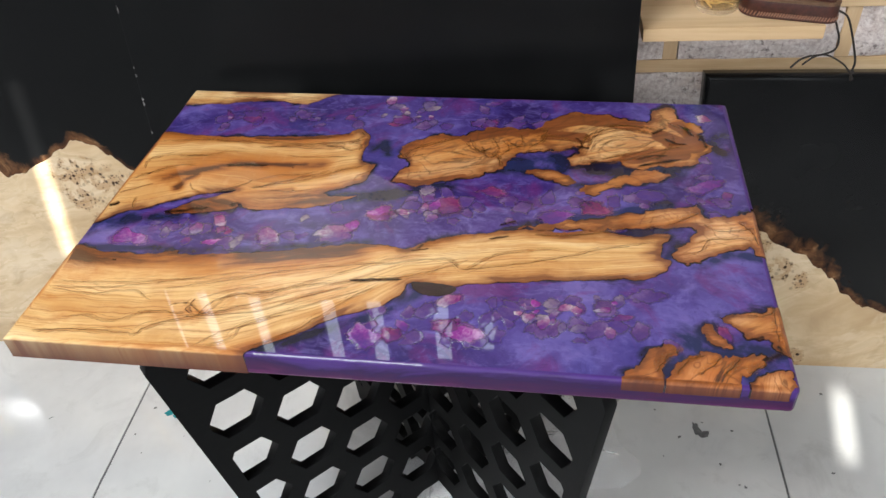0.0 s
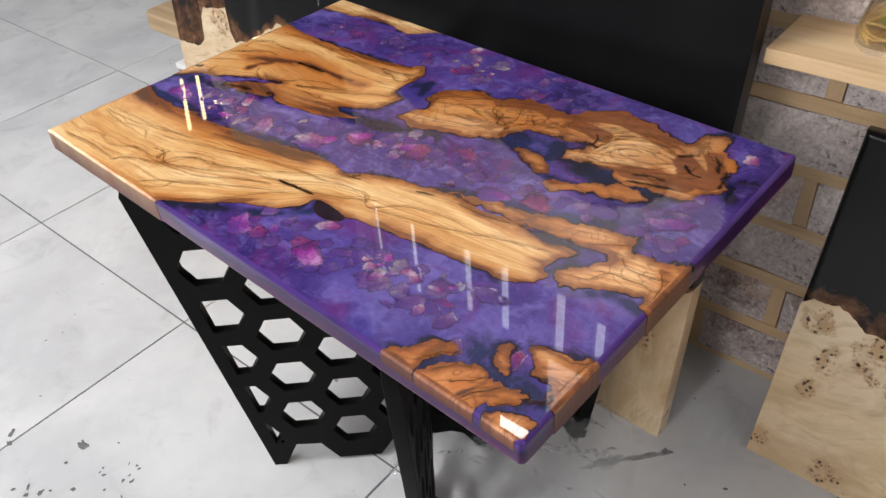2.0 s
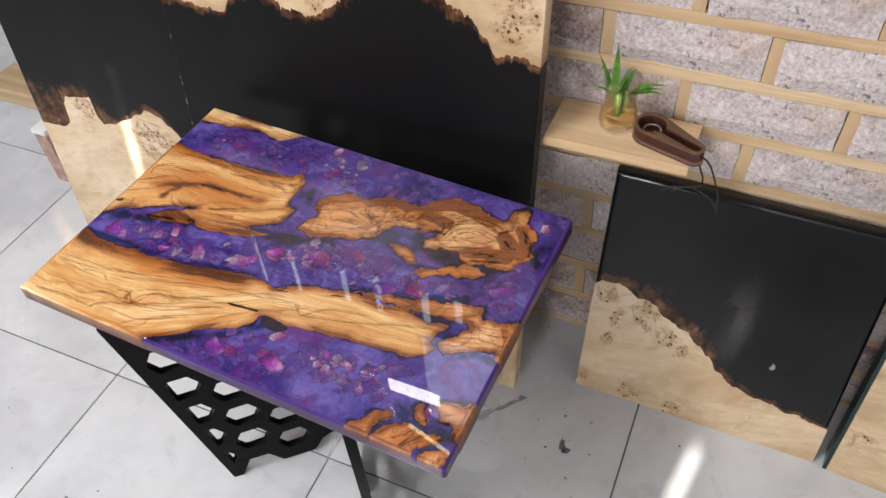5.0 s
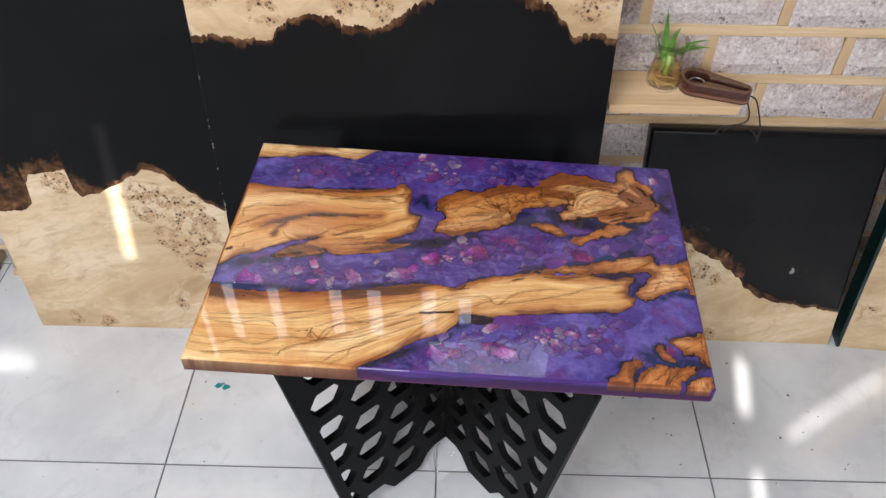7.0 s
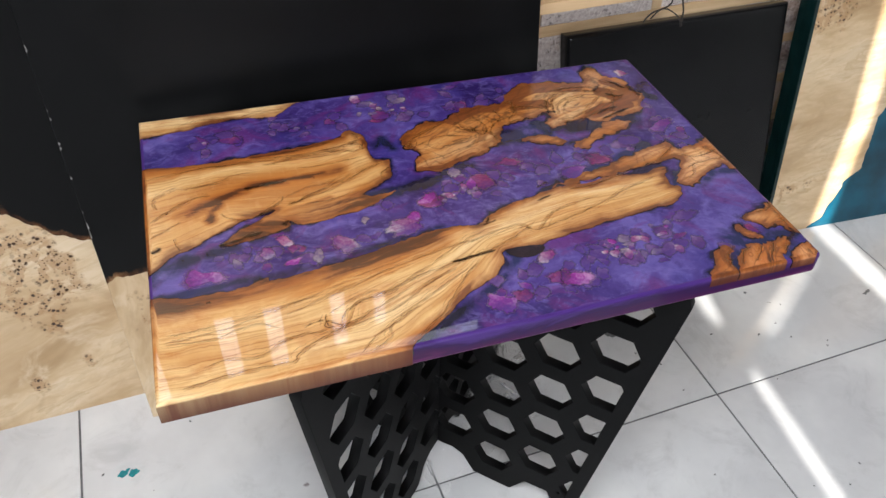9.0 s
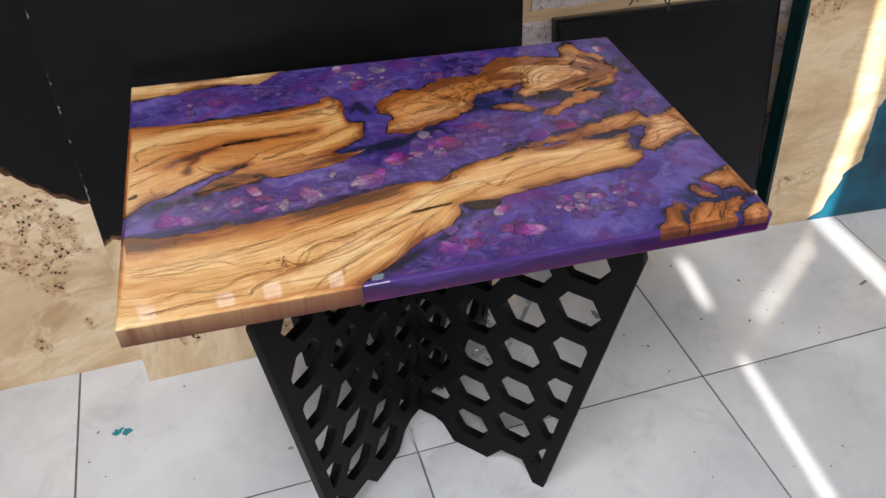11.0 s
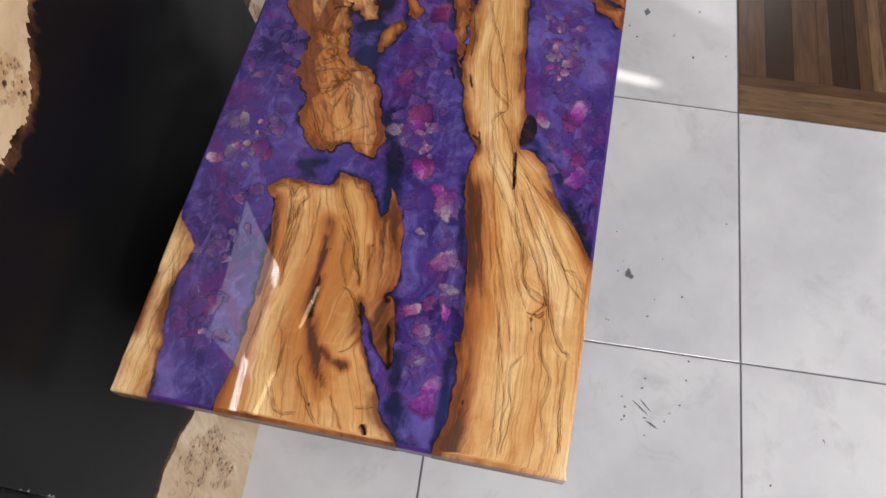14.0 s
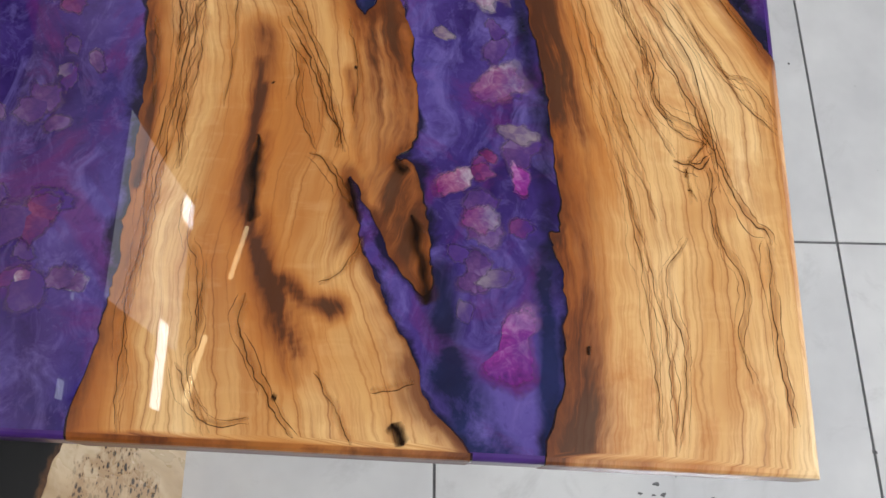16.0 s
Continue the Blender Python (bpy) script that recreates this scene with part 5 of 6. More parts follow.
# pale chips along its worn upright edge
M_CHIP = plain("pale_worn_edge", (0.26, 0.25, 0.24), 0.8, 0, 0.3, 200)
rng = random.Random(21)
for i in range(11):
    z, h, w = rng.uniform(0.36, 0.82), rng.uniform(0.004, 0.022), rng.uniform(0.0015, 0.004)
    pts = [(0.0006, z), (w, z + h * 0.3), (w * 0.6, z + h * 0.7), (0.0008, z + h)]
    bm = plate([pts], 0.0008)
    bmesh.ops.rotate(bm, verts=bm.verts, matrix=Matrix.Rotation(radians(90), 3, "X"))
    part("chip", bm, M_CHIP, slab, "pale chipped spot")

# the slab behind it
LEAN1 = math.degrees(math.atan(0.085))
slab = empty("river_slab", leaning(-1.024, 1.184, 0.0, LEAN1), "tall slab of black resin over pale burl wood leaning on the brick wall", "tabletop slab")
lo1 = border([(0, 0.368), (0.08, 0.372), (0.104, 0.39), (0.110, 0.45), (0.126, 0.473), (0.175, 0.479), (0.205, 0.486), (0.212, 0.43), (0.222, 0.414), (0.258, 0.423), (0.301, 0.444), (0.352, 0.472), (0.380, 0.491), (0.416, 0.48),
              (0.44, 0.459), (0.473, 0.43), (0.505, 0.40), (0.54, 0.382), (0.60, 0.37)], 0.004, 3)
hi1 = border([(0, 1.00), (0.2, 1.03), (0.4, 1.0), (0.6, 0.98)], 0.008, 4)


def reach1(u, v):
    return curve_value([(0, 0.115), (0.09, 0.115), (0.12, 0.035), (0.20, 0.035), (0.225, 0.06), (0.26, 0.022), (0.33, 0.012), (0.40, 0.022), (0.46, 0.012), (0.6, 0.012)], u) if v < 0.7 else 0.02


for ob in (strip("burl_end", 0, 0.60, flat_line(0), lo1, 0.03, M_BURL_B, slab, "pale figured burl wood", knots((0.37, 0.40, 0.06), (0.45, 0.37, 0.06), (0.41, 0.31, 0.06), (0.47, 0.30, 0.05), (0.44, 0.23, 0.028), (0.17, 0.45, 0.035), (0.48, 0.14, 0.02), (0.38, 0.09, 0.018), (0.10, 0.03, 0.02), (0.18, 0.012, 0.02))),
           strip("resin_field", 0, 0.60, lo1, hi1, 0.03, M_BLACK, slab, "satin black resin with brown bark line", reach1, True),
           strip("burl_top", 0, 0.60, hi1, flat_line(1.20), 0.03, M_BURL_A, slab, "pale burl wood", knots((0.1, 1.08, 0.05), (0.3, 1.1, 0.06)))):
    soften(ob, 0.0015, 2, 70)

# the small slab with a rounded rim
LEAN3 = math.degrees(math.atan(0.245))
slab = empty("small_river_slab", leaning(0.449, 1.187, -1.0, LEAN3), "small black resin and burl slab with rounded rim leaning on the wall", "tabletop slab")
lo3 = border([(0, 0.292), (0.017, 0.305), (0.056, 0.31), (0.099, 0.287), (0.133, 0.283), (0.152, 0.26), (0.204, 0.24), (0.238, 0.209), (0.26, 0.193), (0.289, 0.16), (0.328, 0.134), (0.379, 0.122), (0.45, 0.111), (0.53, 0.10)], 0.005, 5)


def reach3(u, v):
    return curve_value([(0, 0.022), (0.08, 0.03), (0.16, 0.045), (0.24, 0.05), (0.28, 0.03), (0.34, 0.014), (0.53, 0.008)], u)


soften(strip("burl_end", 0, 0.526, flat_line(0), lo3, 0.03, M_BURL_B, slab, "pale burl wood with knots", knots((0.03, 0.28, 0.03), (0.06, 0.22, 0.03), (0.05, 0.16, 0.018), (0.12, 0.25, 0.035), (0.17, 0.21, 0.028), (0.01, 0.04, 0.018), (0.12, 0.03, 0.028), (0.22, 0.015, 0.02), (0.2, 0.19, 0.02))), 0.004, 3, 60)
soften(strip("resin_field", 0, 0.526, lo3, flat_line(0.567), 0.03, M_BLACK_RIM, slab, "black resin with brown live edge", reach3, rows=44, rim=0.011), 0.002, 2, 60)
# small pale spot on the black resin
bm = plate([[(0.0, -0.006), (0.005, -0.004), (0.007, 0.003), (0.004, 0.010), (-0.002, 0.012), (0.001, 0.005), (-0.004, 0.002), (-0.004, -0.004)]], 0.0008)
bmesh.ops.rotate(bm, verts=bm.verts, matrix=Matrix.Rotation(radians(90), 3, "X"))
part("chip", bm, M_CHIP, slab, "small whitish spot", pose(0.384, -0.0003, 0.213))

# the blue slab
slab = empty("teal_river_slab", leaning(1.0, 1.172, -5.0, math.degrees(math.atan(0.17))), "tall slab of pale wood with a deep teal resin river", "tabletop slab")
def upright(name, a, b, mat, label, rough=0.006):
    """A piece between two borders that run up the slab: each a list of height and place, or one place."""
    cols, bm = 160, bmesh.new()
    rows = []

    def edge(line, z):
        if isinstance(line, float):
            return line
        return curve_value(line, z) + rough * noise.noise(Vector((z * 30, len(line), 0))) + 0.5 * rough * noise.noise(Vector((z * 90, len(line), 0)))

    for j in range(cols + 1):
        z = 0.72 * j / cols
        xa, xb = edge(a, z), edge(b, z)
        rows.append([bm.verts.new(p) for p in ((xa, 0, z), (xb, 0, z), (xb, 0.05, z), (xa, 0.05, z))])
    for r, q in zip(rows, rows[1:]):
        for k in range(4):
            bm.faces.new((r[k], r[(k + 1) % 4], q[(k + 1) % 4], q[k]))
    bm.faces.new(rows[0][::-1]), bm.faces.new(rows[-1])
    bmesh.ops.recalc_face_normals(bm, faces=bm.faces)
    uv = bm.loops.layers.uv.new("edge")
    dense = knots((0.05, 0.12, 0.05), (0.12, 0.16, 0.05), (0.10, 0.36, 0.05), (0.14, 0.44, 0.05), (0.04, 0.55, 0.06))
    for f in bm.faces:
        for lp in f.loops:
            lp[uv].uv = (dense(lp.vert.co.x, lp.vert.co.z), 1.0)
    return part(name, bm, mat, slab, label)


shore = [(0, 0.120), (0.03, 0.160), (0.115, 0.193), (0.156, 0.236), (0.275, 0.240), (0.332, 0.266), (0.437, 0.276), (0.50, 0.250), (0.60, 0.265), (0.72, 0.28)]
far_shore = [(0, 0.428), (0.156, 0.415), (0.293, 0.399), (0.45, 0.41), (0.60, 0.395), (0.72, 0.40)]
upright("edge_band", -0.006, 0.002, M_TEAL_EDGE, "dark green resin edge")
upright("burl_side", 0.002, shore, M_BURL_A, "pale burl wood side")
upright("resin_river", shore, far_shore, M_TEAL, "deep teal resin")
upright("wood_side", far_shore, 0.67, M_SHELF, "pale plain wood side")

# ---------------------------------------------------------------- shelf and the things on it
shelf = empty("wall_shelf", pose(0.33, 1.227, 0.655), "narrow planed pine shelf on the brick wall", "shelf")
bm = box(0.0, 0.257, 0.0, 0.124, 0.0, 0.020, 0.0012)
part("board", bm, M_SHELF, shelf, "pale planed pine board")

M_GLASS = Nodes("clear_glass").set(Base_Color=(0.96, 0.97, 0.94), Roughness=0.02, Transmission_Weight=1.0, IOR=1.12, Alpha=0.4).mat
M_WATER = Nodes("yellowish_water").set(Base_Color=(0.50, 0.34, 0.12), Roughness=0.0, Transmission_Weight=1.0, IOR=1.15, Alpha=0.6).mat
M_LEAF = plain("green_leaf", (0.16, 0.36, 0.055), 0.45, 0, 0.45, 60)
M_STEM = plain("pale_stem", (0.26, 0.36, 0.10), 0.5, 0, 0.3, 50)
M_ROOT = plain("pale_root", (0.42, 0.30, 0.14), 0.7, 0, 0.3, 80)
M_LEATHER = plain("brown_leather", (0.050, 0.013, 0.008), 0.38, 0, 0.4, 120)
M_FELT = plain("tan_leather_face", (0.115, 0.058, 0.028), 0.6, 0, 0.25, 90)
M_THREAD = plain("reddish_thread", (0.26, 0.13, 0.085), 0.8, 0, 0.2, 300)
M_CORD = plain("dark_leather_cord", (0.014, 0.009, 0.007), 0.6, 0, 0.3, 200)
M_METAL = plain("dull_steel", (0.35, 0.34, 0.32), 0.35, 1.0, 0.15, 90)


def blade(root, heading, length, rise, width, droop):
    """A narrow folded leaf that leaves its root at an angle and bends over."""
    bm = bmesh.new()
    rows = []
    across = Vector((-math.sin(heading), math.cos(heading), 0))
    for s in range(9):
        t = s / 8
        w = 1.3 * width * (0.55 + 0.45 * math.sin(math.pi * min(1.0, t * 1.1))) * (1 - t ** 3) + 0.0002
        up = rise - droop * t
        c = root + Vector((math.cos(heading) * math.cos(up), math.sin(heading) * math.cos(up), math.sin(up))) * (0.88 * length * t)
        fold = Vector((0, 0, -0.35 * w))
        rows.append([bm.verts.new(c - across * w), bm.verts.new(c + fold), bm.verts.new(c + across * w)])
    for q, r in zip(rows, rows[1:]):
        for m in range(2):
            bm.faces.new((q[m], q[m + 1], r[m + 1], r[m]))
    bmesh.ops.solidify(bm, geom=bm.faces[:], thickness=0.0004)
    return bm


def make_jar():
    jar = empty("plant_jar", pose(0.445, 1.298, 0.6755), "small waisted glass jar with yellow water, roots and green plant", "plant jar")
    outer = [(0.001, 0), (0.029, 0.0), (0.0335, 0.005), (0.0350, 0.018), (0.0325, 0.036), (0.0282, 0.054), (0.0272, 0.066), (0.0292, 0.082), (0.0340, 0.103)]
    inner = [(0.0326, 0.103), (0.0278, 0.082), (0.0258, 0.066), (0.0268, 0.054), (0.0310, 0.036), (0.0335, 0.018), (0.0318, 0.008), (0.001, 0.006)]
    glass = part("glass", lathe(outer + inner), M_GLASS, jar, "clear glass", smooth=True)
    glass.visible_shadow = False
    fill = [(0.001, 0.0065), (0.0314, 0.0085), (0.0332, 0.018), (0.0307, 0.036), (0.0266, 0.053), (0.001, 0.053)]
    water = part("water", lathe(fill), M_WATER, jar, "yellowish water", smooth=True)
    water.visible_shadow = False
    rng = random.Random(3)
    for k in range(3):
        a = 2.1 * k + 0.4
        foot, top = Vector((0.007 * math.cos(a), 0.007 * math.sin(a), 0.030)), Vector((0.010 * math.cos(a), 0.010 * math.sin(a), 0.074))
        part("stem", tube([foot, (foot + top) / 2, top], 0.0052, 8), M_STEM, jar, "pale leaf sheath", smooth=True)
    crown = [(-0.012, 1.50, 0.112, 1.9, 0.0060, 0.10), (-0.016, 1.35, 0.090, 2.8, 0.0056, 0.2), (-0.008, 1.42, 0.078, 0.4, 0.0056, 0.2),
             (0.004, 1.05, 0.092, 0.05, 0.0058, 0.55), (0.008, 0.95, 0.086, -0.25, 0.0062, 0.50), (0.006, 0.85, 0.074, 0.35, 0.0056, 0.60),
             (0.010, 1.15, 0.070, -0.6, 0.0056, 0.55), (0.0, 1.2, 0.066, 1.2, 0.0054, 0.4), (-0.010, 1.0, 0.056, 3.6, 0.0052, 0.4), (0.0, 1.1, 0.062, -1.4, 0.0056, 0.4)]
    for x, rise, length, heading, width, droop in crown:
        part("leaf", blade(Vector((x, 0.2 * x, 0.062)), heading, length, rise, width, droop), M_LEAF, jar, "narrow green leaf", smooth=True)
    for k in range(5):
        a = rng.uniform(0, 6.28)
        pts = [Vector((0.006 * math.cos(a), 0.006 * math.sin(a), 0.040))]
        for i in range(6):
            a += rng.uniform(0.3, 1.1)
            pts.append(Vector((0.026 * math.cos(a), 0.026 * math.sin(a), max(0.010, 0.036 - 0.006 * i + rng.uniform(-0.004, 0.008)))))
        part("root", tube(spline(pts, 4, False), 0.0013, 5), M_ROOT, jar)


make_jar()


def drop_shape(r0, r1, length, n=20):
    """Outline of a drop: a round of r0 at the origin and one of r1 at length along x, joined by straight sides."""
    open_ = math.acos((r0 - r1) / length)
    pts = [(r0 * math.cos(a), r0 * math.sin(a)) for a in (open_ + (2 * math.pi - 2 * open_) * i / n for i in range(n + 1))]
    a, b = Vector(pts[-1]), Vector((length + r1 * math.cos(open_), -r1 * math.sin(open_)))
    pts += [tuple(a.lerp(b, i / 12)) for i in range(1, 12)]
    pts += [(length + r1 * math.cos(t), r1 * math.sin(t)) for t in (-open_ + 2 * open_ * i / 10 for i in range(11))]
    return pts + [(x, -y) for x, y in pts[n + 11:n:-1]]


def keyhole(r, slot, length, n=20):
    """Outline of a round hole with a slot that runs off it along x."""
    t = math.asin(slot / r)
    pts = [(r * math.cos(a), r * math.sin(a)) for a in (t + (2 * math.pi - 2 * t) * i / n for i in range(n + 1))]
    return pts + [(length + slot * math.cos(a), slot * math.sin(a)) for a in (-math.pi / 2 + math.pi * i / 6 for i in range(7))]


def make_case():
    case = empty("leather_case", pose(0.507, 1.288, 0.6755, 0, 0, -26), "brown stitched leather instrument case with cord on the shelf", "case")
    out, inn = drop_shape(0.0305, 0.0160, 0.092), keyhole(0.0250, 0.0095, 0.093)
    soften(part("wall", plate([out, inn], 0.023, 0.0015), M_LEATHER, case, "dark brown leather side", pose(0, 0, 0.0145)), 0.0012)
    soften(part("face", plate([drop_shape(0.0308, 0.0163, 0.092), inn], 0.004, 0.0006), M_FELT, case, "tan leather face", pose(0, 0, 0.0275)), 0.001)
    part("bottom", plate([drop_shape(0.0315, 0.0170, 0.092)], 0.004, 0.001), M_LEATHER, case, "", pose(0, 0, 0.0021))
    length, last = 0.0, Vector(out[0])
    for p in out[1:] + out[:1]:
        p = Vector(p)
        steps = max(1, round((p - last).length / 0.0042))
        for i in range(steps):
            q, way = last.lerp(p, i / steps), p - last
            part("stitch", box(-0.0010, 0.0010, -0.0009, 0.0009, -0.0034, 0.0034, 0.0004), M_THREAD, case, "", pose(q.x, q.y, 0.0062, 0, 24, math.degrees(math.atan2(way.y, way.x))))
        last = p
    part("tongue", plate([[(0, -0.0016), (0.086, -0.0008), (0.086, 0.0008), (0, 0.0016)]], 0.002), M_METAL, case, "dull steel tongue", pose(0.006, 0, 0.014))
    ring = [(0.015 * math.cos(t), 0.015 * math.sin(t), 0) for t in (0.4 + 5.5 * i / 20 for i in range(21))]
    part("frame_ring", tube(ring, 0.0020, 8), M_METAL, case, "dull steel ring", pose(0.002, 0, 0.016), smooth=True)
    # the knotted cord that hangs over the shelf's end
    back = pose(0.507, 1.288, 0.6755, 0, 0, -26).inverted()
    for thick, course in ((0.0016, [(0.604, 1.244, 0.690), (0.616, 1.240, 0.684), (0.626, 1.240, 0.666), (0.640, 1.240, 0.630), (0.646, 1.240, 0.610), (0.645, 1.240, 0.594), (0.647, 1.240, 0.580)]),
                          (0.0016, [(0.600, 1.242, 0.682), (0.606, 1.238, 0.668), (0.613, 1.238, 0.650), (0.612, 1.238, 0.633), (0.596, 1.236, 0.626), (0.575, 1.232, 0.625), (0.562, 1.230, 0.620), (0.552, 1.230, 0.608)]),
                          (0.0014, [(0.594, 1.236, 0.626), (0.606, 1.237, 0.623), (0.618, 1.239, 0.616), (0.632, 1.240, 0.606), (0.642, 1.240, 0.594), (0.650, 1.240, 0.582)]),
                          (0.0014, [(0.590, 1.235, 0.626), (0.578, 1.233, 0.620), (0.568, 1.231, 0.612)])):
        part("cord", tube([back @ Vector(p) for p in spline(course, 6, False)], thick, 6), M_CORD, case, "thin dark cord", smooth=True)
    bm = bmesh.new()
    bmesh.ops.create_icosphere(bm, subdivisions=2, radius=0.0036)
    part("cord_knot", bm, M_CORD, case, "", Matrix.Translation(back @ Vector((0.6455, 1.240, 0.594))), smooth=True)


make_case()

# ---------------------------------------------------------------- low bench by the wall's end
bench = empty("wooden_bench", pose(-1.415, 1.345, -0.005), "low rough wooden bench with a rounded board end", "bench")
bm = box(0.0, 0.20, 0.0, 0.16, 0.262, 0.312)
ends = [e for e in bm.edges if abs(e.verts[0].co.z - e.verts[1].co.z) > 0.01 and e.verts[0].co.x < 0.01]
bmesh.ops.bevel(bm, geom=ends, offset=0.03, segments=5, affect="EDGES", profile=0.5)
soften(part("board", bm, pine("weathered_board", 0, 0.7), bench, "thick weathered board"), 0.006, 3)
for x in (0.14,):
    part("leg", box(x, x + 0.05, 0.03, 0.13, 0.0, 0.262, 0.002), M_PINE_Z, bench)

M_STUB = plain("pinkish_brick_end", (0.36, 0.24, 0.20), 0.9, 0, 0.35, 40)
stub = empty("brick_stub", pose(-1.285, 1.32, 0), "short stack of pinkish bricks with a white plastered top", "brick pile")
for k in range(2):
    soften(part("brick", box(0.02, 0.07, 0, 0.06, 0.001 + 0.093 * k, 0.091 + 0.093 * k), M_STUB, stub, "pinkish rough brick"), 0.004)
soften(part("plaster_cap", box(0.018, 0.072, -0.002, 0.062, 0.186, 0.202), M_PLASTER, stub, "white plaster cap"), 0.003)

# ---------------------------------------------------------------- crumpled film and spots on the floor
M_FILM = Nodes("clear_plastic_film").set(Base_Color=(0.95, 0.95, 0.96), Roughness=0.04, Transmission_Weight=0.85, IOR=1.45, Alpha=0.6).mat
bm = bmesh.new()
n = 60
grid = []
for i in range(n + 1):
    row = []
    for j in range(n + 1):
        x, y = (i / n - 0.5) * 0.40, (j / n - 0.5) * 0.26
        v = Vector((x * 15, y * 15, 2.0))
        fold = abs(noise.noise(v)) + 0.6 * abs(noise.noise(v * 2.7)) + 0.25 * abs(noise.noise(v * 6))
        fade = max(0.0, 1 - (abs(i / n - 0.5) * 2) ** 4) * max(0.0, 1 - (abs(j / n - 0.5) * 2) ** 4)
        row.append(bm.verts.new((x + 0.02 * noise.noise(v * 1.3 + Vector((3, 1, 0))), y + 0.02 * noise.noise(v * 1.3 + Vector((0, 4, 7))), 0.0015 + 0.075 * fold * fade)))
    grid.append(row)
for i in range(n):
    for j in range(n):
        bm.faces.new((grid[i][j], grid[i + 1][j], grid[i + 1][j + 1], grid[i][j + 1]))
film = part("plastic_film", bm, M_FILM, None, "", pose(0.13, 0.97, 0.0005, 0, 0, 20))
tagged(film, "crumpled clear plastic film lying under the table", "plastic film")
film.visible_shadow = False

M_SPOT = plain("teal_paint_drop", (0.0, 0.19, 0.22), 0.3, 0, 0.3, 200)
M_DIRT = plain("grey_dirt_mark", (0.13, 0.13, 0.135), 0.8, 0, 0.35, 150)


def blot(name, x, y, sx, sy, turn, mat, label, seed, parent=None):
    pts = []
    for i in range(18):
        t = 2 * math.pi * i / 18
        r = 1 + 0.75 * noise.noise(Vector((math.cos(t) * 1.9, math.sin(t) * 1.4, seed * 2.3)))
        pts.append((sx * r * math.cos(t), sy * r * math.sin(t)))
    ob = part(name, plate([pts], 0.0006), mat, parent, label if parent else "", pose(x, y, 0.0006, 0, 0, turn))
    return ob


spots = empty("paint_drops", pose(0, 0, 0), "two small dried teal paint drops on the floor", "paint drop")
blot("drop", -0.528, 1.012, 0.009, 0.006, 20, M_SPOT, "", 1, spots)
blot("drop", -0.510, 1.006, 0.010, 0.008, 60, M_SPOT, "", 2, spots)
marks = empty("floor_scuffs_and_shade", pose(0, 0, 0), "dark scuffs, dirt flecks and a painted leg shadow on the white tiles", "scuff")
for k, (x, y, sx, sy, turn) in enumerate(((-0.487, 0.497, 0.012, 0.007, 10), (-0.62, 0.43, 0.004, 0.010, 40), (-0.60, 0.415, 0.004, 0.007, 80), (-0.56, 0.33, 0.010, 0.006, 0), (0.47, 1.02, 0.007, 0.016, 15), (0.482, 1.01, 0.010, 0.005, 30),
                                            (0.86, 0.42, 0.010, 0.007, 0), (0.158, 0.431, 0.011, 0.008, 0), (1.10, 0.93, 0.012, 0.004, 20),
                                            (1.33, 0.45, 0.01, 0.01, 0), (1.25, 0.60, 0.008, 0.006, 0))):
    blot("scuff", x, y, sx, sy, turn, M_DIRT, "", k + 5, marks)

rng = random.Random(17)
for cx, cy, spread, count, big in ((-0.428, 0.397, 0.030, 16, 0.005), (-0.372, 0.505, 0.034, 12, 0.003), (-0.135, 0.385, 0.045, 10, 0.003), (0.49, 1.0, 0.05, 8, 0.003), (0.80, 0.93, 0.06, 8, 0.003), (0.9, 0.45, 0.10, 8, 0.003), (0.2, 0.42, 0.15, 10, 0.0025),
                                   (-0.5, 0.9, 0.12, 10, 0.0025), (1.2, 0.6, 0.2, 12, 0.003), (0.75, 0.6, 0.2, 14, 0.0025), (-0.3, 0.2, 0.2, 12, 0.003)):
    for i in range(count):
        blot("fleck", rng.gauss(cx, spread), rng.gauss(cy, spread), big * rng.uniform(0.4, 1.3), big * rng.uniform(0.3, 0.9), rng.uniform(0, 180), M_DIRT, "", rng.uniform(0, 90), marks)
for k, (x, y, sx, sy, turn) in enumerate(((-0.150, 0.372, 0.016, 0.0016, 62), (-0.120, 0.395, 0.020, 0.0014, 50), (-0.112, 0.388, 0.012, 0.0014, 44))):
    blot("scuff", x, y, sx, sy, turn, M_DIRT, "", k + 60, marks)
# shadow of a table leg, painted on the tiles as grey streaks
M_LEG_SHADE = plain("painted_leg_shade", (0.26, 0.26, 0.27), 0.5, 0, 0.4, 60)
for k, (x, y, sx, sy, turn) in enumerate(((0.322, 1.072, 0.045, 0.006, 48), (0.275, 1.02, 0.05, 0.007, 54), (0.347, 1.102, 0.008, 0.006, 20))):
    blot("smear", x, y, sx, sy, turn, M_LEG_SHADE, "", k + 70, marks)

# ---------------------------------------------------------------- room shell
ROOM = (-4.5, 3.9, -3.4, 5.0, 3.2)
X0, X1, Y0, Y1, ZC = ROOM
WALL_Y, WALL_END, RETURN_X = 1.352, -1.17, -0.68


def shell(name, bm, mat, label=""):
    return tagged(part(name, bm, mat), label or "plain wall out of view, added to enclose the light", "wall", "", "structure")


